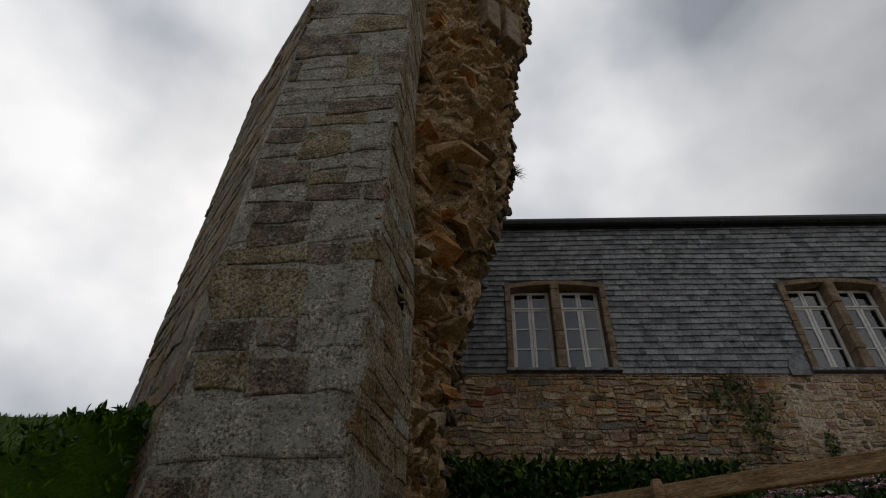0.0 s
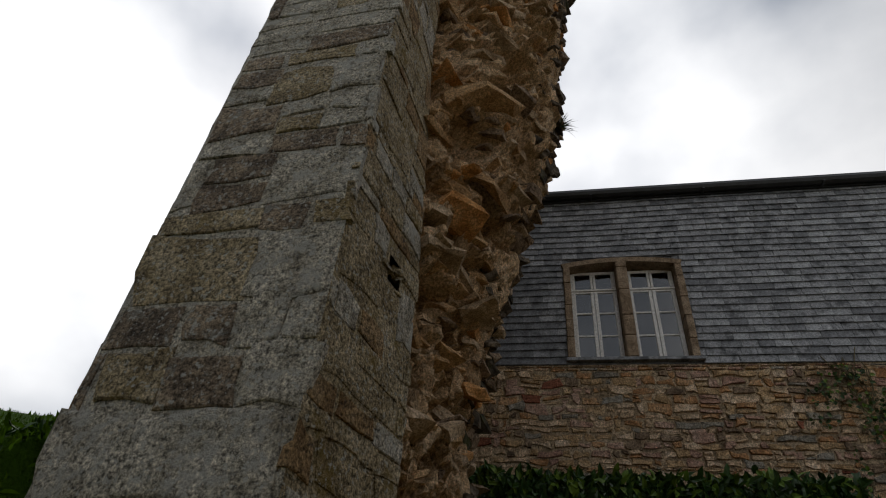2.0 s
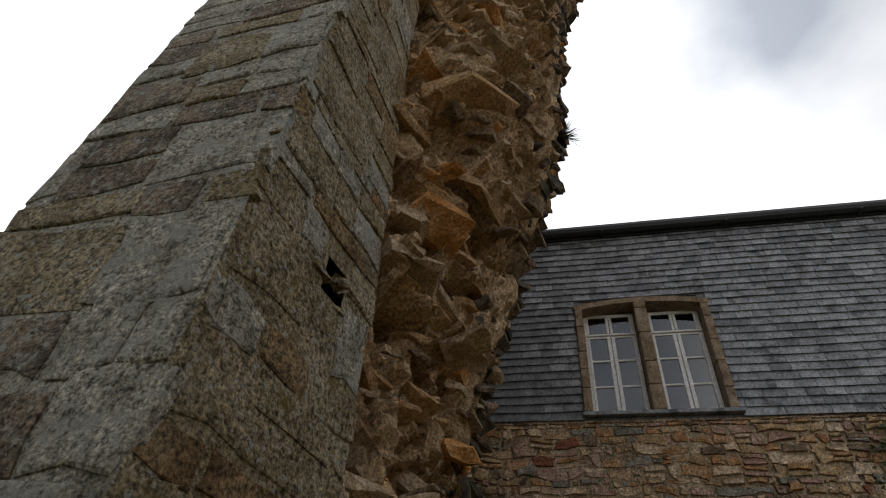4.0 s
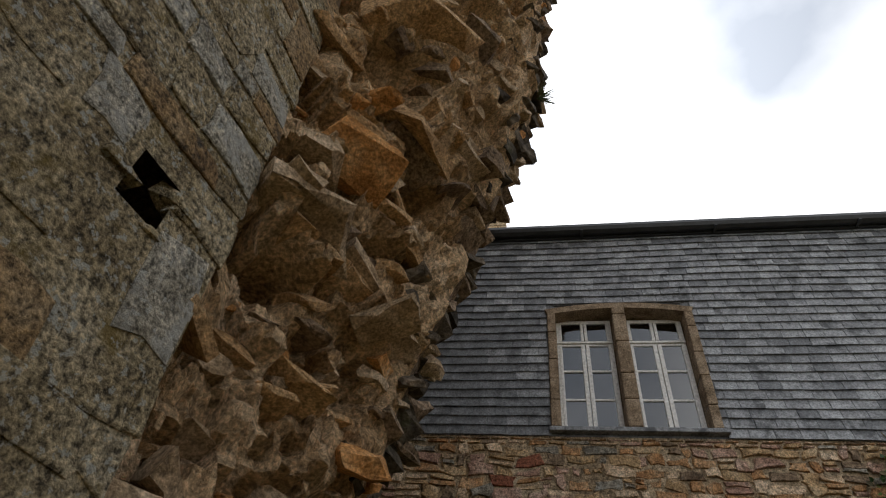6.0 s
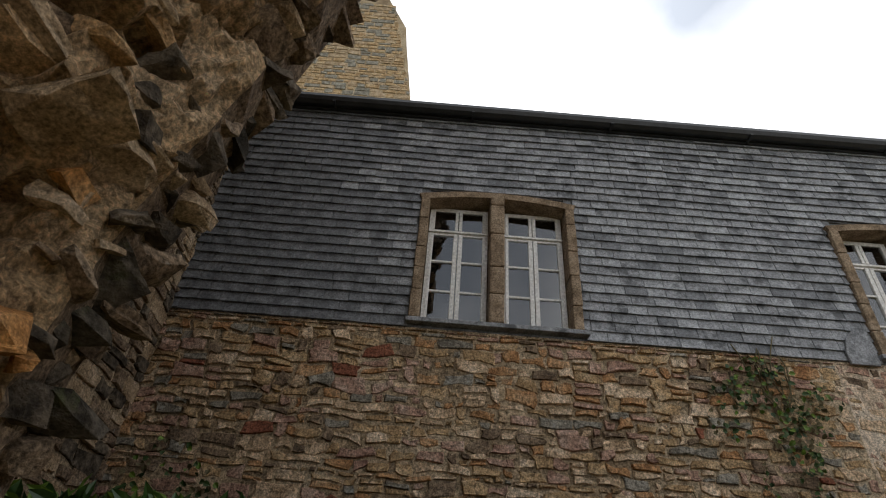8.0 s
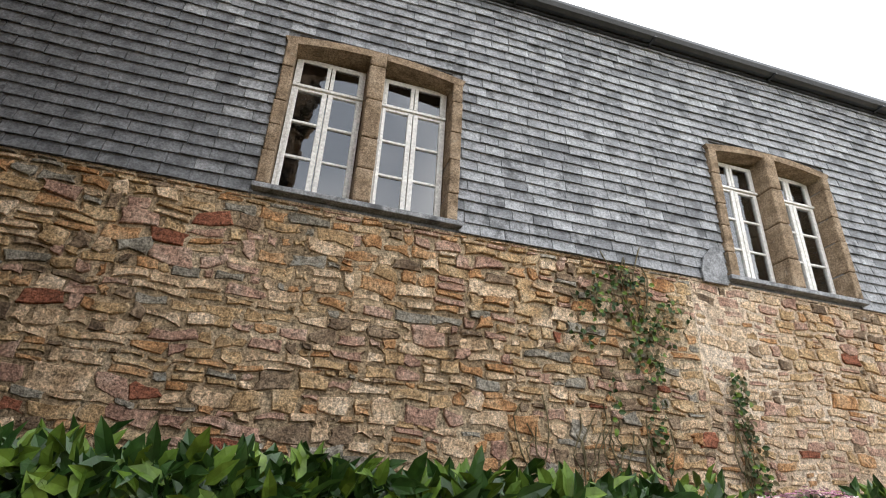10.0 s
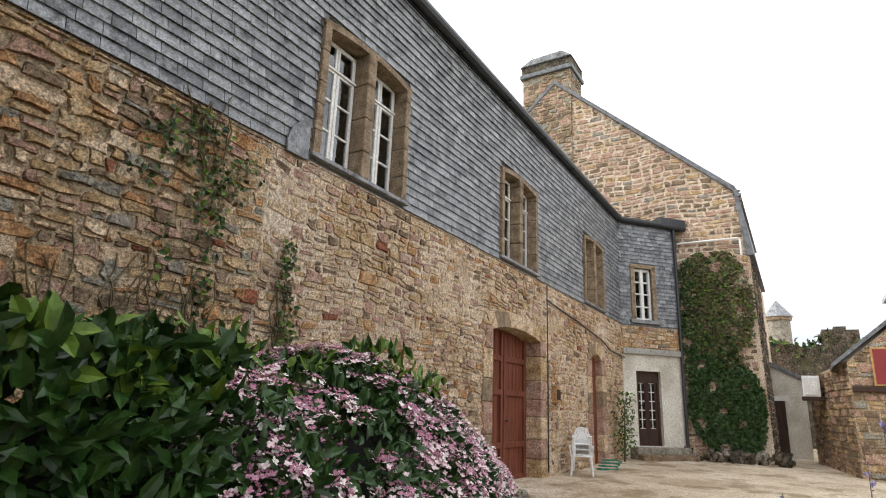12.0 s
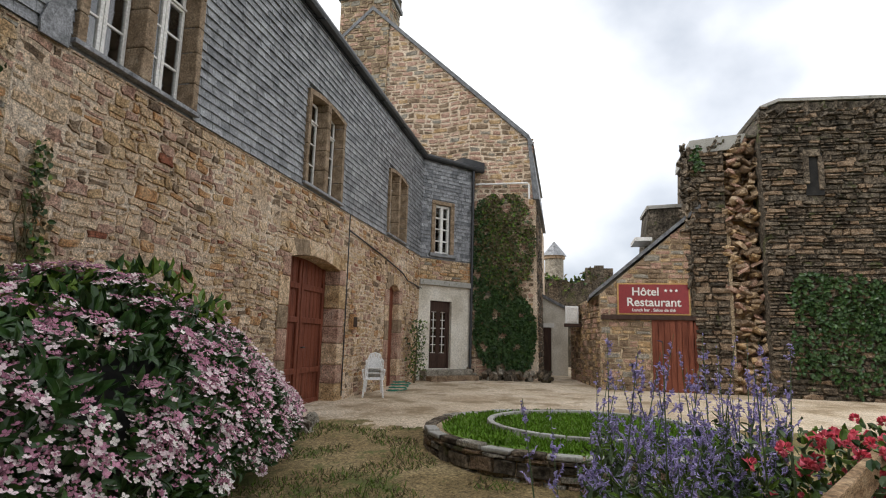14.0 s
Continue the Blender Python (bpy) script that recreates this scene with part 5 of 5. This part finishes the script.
def climber(name, label, blobs, count, size, plane, mats):
    """Leaves scattered in blobs over a wall: (u, v, radius u, radius v, share)."""
    b = Build()
    for u, v, ru, rv, share in blobs:
        for _ in range(int(count * share)):
            a, r = R.uniform(0, math.tau), math.sqrt(R.random())
            x, z = u + ru * r * math.cos(a), v + rv * r * math.sin(a)
            if noise.noise(Vector((x * 3.2, z * 3.2, 8))) < -.3:
                continue
            P0, N0 = plane(x, z)
            leaf(b, P0 + N0 * R.uniform(.02, .1), N0 * .5 + rvec() * .8 - Vector((0, 0, .35)), N0, R.uniform(*size), size[1] * .75, R.choice(mats), .15)
    return tagged(b.make(name), label, "climber", kind="stuff")


fp = lambda x, z: (Vector((x, FY - .02, z)), Vector((0, -1, 0)))
climber("wall_creeper", "green and brown creeper growing on the stone wall", [(3.75, 5.5, .32, .3, .22), (4.2, 5.3, .28, .25, .16), (3.95, 5.0, .2, .35, .16), (3.4, 5.2, .2, .3, .08), (4.0, 4.3, .08, .7, .12), (4.88, 4.6, .1, .35, .16), (4.92, 4.05, .11, .4, .2), (3.6, 4.2, .05, .6, .05), (-1.3, 3.9, .5, .7, .3)], 620, (.03, .07), fp, [IVY, IVYB, IVY, IVYB, LEAFY])
b = Build()
for x0, z0, n in ((3.95, 5.2, 8), (4.0, 3.6, 6), (3.6, 3.7, 5), (3.3, 3.7, 5), (4.9, 3.8, 6), (2.9, 3.7, 4)):
    for _ in range(n):
        pts = [Vector((x0, FY - .035, z0))]
        for _ in range(6):
            pts.append(pts[-1] + Vector((R.uniform(-.08, .08), 0, R.uniform(.05, .17))))
        b.tube(pts, .006, IVYB, 4)
tagged(b.make("creeper_stems"), "thin dry creeper stems on the stone wall", "climber", kind="stuff")
gp = lambda y, z: (Vector((GX - .04, y, z)), Vector((-1, 0, 0)))
climber("gable_ivy", "dense dark ivy covering the foot of the gable", [(5.8, 3.7, .95, 1.3, .5), (6.55, 5.9, .28, 2.1, .12), (6.0, 5.3, .6, .5, .06), (5.25, 3.6, .45, 1.1, .16)], 9000, (.05, .11), gp, [IVY, IVY, IVY, LEAF])
climber("dead_ivy", "brown leafless ivy on the gable", [(5.6, 6.4, .75, 1.7, .6), (6.2, 6.6, .45, 1.5, .4)], 4600, (.05, .11), gp, [IVYB, IVYB, IVY, IVYB, LEAFY])
rp = lambda y, z: (Vector((RX - .02, y, z)), Vector((-1, 0, 0)))
climber("ruin_ivy", "green ivy hanging over the ruined wall", [(-2.0, 4.7, .6, .6, .25), (-2.9, 4.5, 1.0, .7, .4), (-1.8, 3.5, .4, 1.0, .2), (-2.8, 3.4, .8, 1.1, .4), (-4.0, 4.2, .9, 1.0, .4), (.55, 8.2, .15, .35, .05)], 1400, (.07, .15), rp, [IVY, IVY, LEAF])
b = Build()
for _ in range(1500):
    i = R.uniform(0, 13)
    leaf(b, (31 + R.uniform(-.1, 1), 7 - i, 6.5 + .5 * noise.noise(Vector((i / .45 * .35, 0, 2))) + R.uniform(-.2, .35)), rvec(), rvec(), R.uniform(.15, .3), .2, R.choice([IVY, LEAFY, IVYB]))
tagged(b.make("rampart_ivy"), "ivy on top of the far rampart", "climber", kind="stuff")
b = Build()
b.tube([(16.6, 7.95, 2.2), (16.55, 7.9, 3.0), (16.6, 7.9, 3.7)], [.025, .02, .01], IVYB, 6)
for _ in range(420):
    z = R.uniform(2.4, 3.9)
    leaf(b, (16.5 + R.gauss(0, .2), 7.85 + R.gauss(0, .12), z), rvec(), rvec(), R.uniform(.05, .11), .05, R.choice([IVY, LEAF, LEAFY]))
tagged(b.make("rose_shrub"), "thin climbing shrub beside the small door", "shrub")
b = Build()
for i in range(60):
    y = R.uniform(4.4, 7.0)
    shard(b, (GX - R.uniform(.1, .55), y, 2.2 + R.uniform(0, .28)), rvec(), (0, 0, 1), (R.uniform(.15, .35), R.uniform(.12, .25), R.uniform(.1, .2)), R.choice([moss_b, grey, moss]))
tagged(b.make("rubble_edging"), "low heap of rough stones below the ivy", "stones", kind="stuff")


# added block, mostly out of view, keeps light off the facade's left corner
b = Build()
b.box(-2.75, 5.1, 1.0, -1.8, FY - .01, 10.5, MORTAR)
west = tagged(b.make("wall_west_shade", centre=False), "mostly hidden stone wall added to darken the corner by the tower", "wall", kind="structure")


# ---- stacked chairs ----
def plastic_chair(name, at, turn):
    ob = empty(name, (0, 0, 0))
    b = Build()
    b.box(-.22, -.22, .42, .22, .2, .45, WHITEPLASTIC)
    b.make("seat", ob, bevel=.012)
    for sx, sy in ((-1, -1), (1, -1), (-1, 1), (1, 1)):
        b = Build()
        b.tube([(sx * .25, sy * .24, 0), (sx * .21, sy * .2, .43)], [.022, .03], WHITEPLASTIC, 6)
        b.make("leg", ob)
    for sx in (-1, 1):
        b = Build()
        b.tube([(sx * .24, -.2, .43), (sx * .27, -.22, .64), (sx * .27, .1, .66), (sx * .23, .22, .62)], .024, WHITEPLASTIC, 6)
        b.make("armrest", ob)
    b = Build()
    b.tube([(-.21, .2, .44), (-.22, .25, .7), (-.15, .28, .86), (0, .29, .9), (.15, .28, .86), (.22, .25, .7), (.21, .2, .44)], .026, WHITEPLASTIC, 6)
    for i in range(4):
        x = -.12 + i * .08
        b.box(x - .033, .225 + .03, .46, x + .033, .245 + .03, .86, WHITEPLASTIC)
    b.box(-.2, .25, .66, .2, .275, .72, WHITEPLASTIC)
    b.make("backrest", ob)
    ob.matrix_basis = Matrix.Translation(at) @ pose(0, 0, 0, 0, 0, turn) @ Matrix.Scale(.8, 4)
    return tagged(ob, "white plastic garden armchair in a stack", "chair", "stacked garden chairs")


first = plastic_chair("garden_chair", (12.5, 7.72, 2.23), -72)
for i in range(3):
    copy_thing(first, Matrix.Translation((12.5 + .015 * (i + 1), 7.72, 2.23 + .095 * (i + 1))) @ pose(0, 0, 0, 0, 0, -72) @ Matrix.Scale(.8, 4))
b = Build()
pts = [(13.7 + .28 * math.cos(i * .5) + .012 * i, 7.6 + .2 * math.sin(i * .5), 2.25 + .004 * i) for i in range(46)]
b.tube(pts, .014, HOSE, 6)
tagged(b.make("garden_hose"), "coiled green garden hose on the yard grit", "hose")

# ---- timber rail and border flowers ----
rail = tagged(empty("timber_rail", (1.3, 4.25, 1.9)), "weathered timber handrail on a round post", "fence")
ra, rb = Vector((.85, 4.55, 2.87)), Vector((6.2, 1.42, 2.87))
rd = (rb - ra).normalized()
rm = Matrix.Translation(ra) @ Matrix(((rd.x, -rd.y, 0, 0), (rd.y, rd.x, 0, 0), (0, 0, 1, 0), (0, 0, 0, 1)))
b = Build()
b.box(-.3, -.025, -.09, (rb - ra).length, .025, .04, TIMBER, rm)
b.make("rail", rail, bevel=.01)
for k in (.5, 5.9):
    p = ra + rd * k
    b = Build()
    b.tube([(p.x - .03, p.y - .05, 1.6), (p.x - .03, p.y - .05, 2.86), (p.x - .03, p.y - .05, 2.93)], [.05, .05, .035], TIMBER, 10)
    b.make("post", rail)
for i in range(72):
    x, y = R.uniform(3.8, 6.3), R.uniform(2.3, 3.75)
    if y < 4.6 - .62 * x + 1.0:
        y += .8
    base = Vector((x, y, height(x, y)))
    b = Build()
    lean_v = Vector((R.uniform(-.22, .22), R.uniform(-.22, .22), 1)).normalized()
    top = R.uniform(.7, 1.6)
    tip = base + lean_v * top
    b.tube([base, base + lean_v * top * .5 + .03 * rvec(), tip], [.008, .006, .002], STEM, 4)
    for _ in range(90):
        k = R.uniform(0.05, .6)
        leaf(b, base + lean_v * top * k, rvec() + Vector((0, 0, .5)), rvec(), R.uniform(.05, .11), .026, R.choice([STEM, STEM, LEAFY]))
    for _ in range(10):
        k = R.uniform(.5, .95)
        s = base + lean_v * top * k
        e = s + (rvec() * .6 + Vector((0, 0, .8))).normalized() * R.uniform(.08, .2) * (1.2 - k)
        b.tube([s, e], .0025, SAGE, 3)
        for _ in range(12):
            q = s.lerp(e, R.uniform(.2, 1.05))
            leaf(b, q, rvec(), rvec(), R.uniform(.012, .024), .013, SAGE)
    for _ in range(20):
        k = R.uniform(.55, 1.0)
        leaf(b, base + lean_v * top * k, rvec(), rvec(), R.uniform(.015, .03), .015, SAGE)
    tagged(b.make("sage_plant"), "tall wispy violet-blue sage in the border", "flower", "violet sage plants")
b = Build()
for _ in range(4200):
    x, y = R.uniform(3.7, 6.4), R.uniform(2.3, 3.8)
    if y < 5.6 - .62 * x or noise.noise(Vector((x * 2, y * 2, 1))) < -.1:
        continue
    leaf(b, (x, y, height(x, y) + R.uniform(0, .75) * (.6 + .4 * noise.noise(Vector((x * 1.5, y * 1.5, 7))))), rvec() + Vector((0, 0, .6)), rvec(), R.uniform(.05, .12), .022, R.choice([STEM, LEAFY, STEM, LEAF]))
tagged(b.make("border_foliage"), "dull green leafy growth under the tall sage", "foliage", kind="stuff")
b = Build()
rose = tagged(empty("rose_bush", (4.4, 2.45, 1.95)), "rose bush with coral red flowers behind the rail", "bush")
for _ in range(3200):
    p = Vector((4.6 + R.gauss(0, .4), 2.2 + R.gauss(0, .3), R.uniform(2.0, 2.95)))
    leaf(b, p, rvec(), rvec(), R.uniform(.04, .08), .045, R.choice([LEAF, LEAFY, STEM]))
for i in range(14):
    p = Vector((4.6 + R.gauss(0, .3), 2.2 + R.gauss(0, .25), 1.95))
    b.tube([p, p + Vector((R.uniform(-.1, .1), R.uniform(-.1, .1), R.uniform(.5, 1.0)))], .007, STEM, 4)
tagged(b.make("leaves", rose), kind="stuff")
b = Build()
for _ in range(120):
    p = Vector((4.5 + R.gauss(0, .35), 2.3 + R.gauss(0, .22), R.uniform(2.5, 2.98)))
    rr = R.uniform(.022, .042)
    for k in range(26):
        d = rvec()
        leaf(b, p + d * rr * .3, d + Vector((0, 0, .3)), rvec(), rr, rr * .9, ROSE, .3)
tagged(b.make("flowers", rose), "coral red roses", kind="stuff")

# ---- stones and slates of the walls ----
door_holes = [(a - .2, 2.0, c + .24, t + .12) for a, c, t in DOORS]
lay(lower, uneven, (0, -1, 0), -2.6, 4.6, 2.0, 5.82, (.045, .15), (.07, .28), .018, .024, RUBBLE, near=(0, 4.2, 4.2, 5.9), odd=(.015, red), limit=300, jit=.72)
lay(repointed, uneven, (0, -1, 0), 4.6, X1, 2.0, 5.82, (.06, .15), (.08, .25), .026, .016, [pale, pale, tan, pale, pink, pale, pink, orange, tan, brown], door_holes, odd=(.012, red), jit=.65)
win_holes = [(a, SILL - .08, c, HEAD + .02) for a, c in WINDOWS]
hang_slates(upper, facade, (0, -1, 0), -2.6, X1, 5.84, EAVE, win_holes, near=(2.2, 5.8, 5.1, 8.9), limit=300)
hang_slates(corner, cp, CN, 0, CL, 5.84, EAVE, [(NW0 - .14, NZ0 - .1, NW1 + .14, NZ1 + .1)])
lay(corner, cp, CN, 0, CL, 5.18, 5.8, (.1, .18), (.15, .35), .02, .025, RUBBLE, rest="band_stones")
gspan = lambda v: (4.9, 16.0) if v < 9.9 else (5.15 + (v - 9.95) * 1.085, 16.1 - (v - 9.95) * 1.1)
lay(gable, lambda u, v: Vector((GX, u, v + .08 * noise.noise(Vector((u * .8, v * .7, 1))))), (-1, 0, 0), 4.8, 12.5, 2.0, 14.9, (.12, .23), (.16, .4), .05, .018, [pink, brown, pink, tan, grey, brown, pink], rest="gable_stones", jit=.5, span=gspan)
lay(gable, lambda u, v: Vector((GX - .06, u, v)), (-1, 0, 0), 10.0, 11.85, 9.0, 15.5, (.13, .26), (.18, .4), .04, .025, [brown, grey, brown, pink], rest="chimney_stones", jit=.5)
lay(gable, lambda u, v: Vector((GX - .06 + u, 10.0, v)), (0, -1, 0), 0, 1.26, 13.0, 15.5, (.13, .26), (.18, .4), .04, .025, [brown, grey, pink], rest="chimney_stones", jit=.5)
lay(barn, lambda u, v: Vector((BX, u, v)), (-1, 0, 0), .45, 3.02, 2.0, 6.9, (.1, .22), (.15, .4), .025, .025, [pink, grey, pink, brown, tan, brown], [(.5, 2.0, 1.75, 4.2)], rest="barn_stones", span=lambda v: (.45, 3.02) if v < 4.7 else (.45, 3.02 - (v - 4.7) * 1.17))
bs = Vector((4.5, .72, 0)).normalized()
lay(barn, lambda u, v: Vector((BX, 3.035, v)) + bs * u, (-.16, .98, 0), 0, 4.5, 2.0, 4.6, (.1, .22), (.15, .4), .025, .025, [tan, pink, brown, brown], rest="barn_side_stones")
lay(ruin, lambda u, v: Vector((RX + .35, u, v)), (-1, 0, 0), -.2, .66, 2.0, 8.55, (.08, .2), (.12, .4), .02, .07, [moss_b, brown, moss, moss_b, brown], rest="ruin_stones", jit=.5)
lay(ruin, lambda u, v: Vector((RX, u, v)), (-1, 0, 0), -8.5, -1.0, 2.0, 9.45, (.06, .18), (.12, .5), .02, .07, [moss, moss_b, brown, moss_b], [(-2.42, 7.2, -2.0, 8.4)], rest="ruin_face_stones", jit=.6)
b = Build()
for at in ragged:
    shard(b, at, rvec(), (-1, 0, R.uniform(-.3, .3)), (R.uniform(.15, .45), R.uniform(.15, .35), R.uniform(.08, .16)), R.choice([moss, moss_b]))
tagged(b.make("ragged_stones", ruin), kind="stuff")
b = Build()
for i in range(420):
    z = R.uniform(2.2, 8.9)
    shard(b, (RX + R.uniform(.3, .7), R.uniform(-1.05, -.2) + .12 * math.sin(z * 1.3), z), Vector((0, 1, 0)) + .6 * rvec(), Vector((-1, 0, 0)) + .6 * rvec(), (R.uniform(.12, .34), R.uniform(.12, .35), R.uniform(.07, .18)), R.choice([brown, tan, torn_b, pink, brown]))
tagged(b.make("torn_edge", ruin), kind="stuff")
lay(tower2_ob, lambda u, v: Vector((u, 17, v)), (0, -1, 0), -6, -.75, 17, 26.4, (.15, .3), (.2, .55), .02, .03, [tan, grey, torn_b, tan], rest="tower_stones", span=lambda v: (-6, -.8 if v < 20 else -.8 - (v - 20) * .2))
# stones on the added light-blocking wall
lay(west, lambda u, v: Vector((-1.8, u, v)), (1, 0, 0), 5.1, FY - .02, 2.0, 10.4, (.06, .18), (.1, .35), .015, .03, [brown, moss_b, torn_b, brown], rest="shade_wall_stones", jit=.5)
lay(gable, lambda u, v: Vector((GX + u, 4.72 + (v - 1.5) * .02, v)), (0, -1, 0), 0, 4, 1.8, 7.8, (.1, .22), (.14, .4), .03, .03, [moss_b, brown, moss], rest="side_stones")
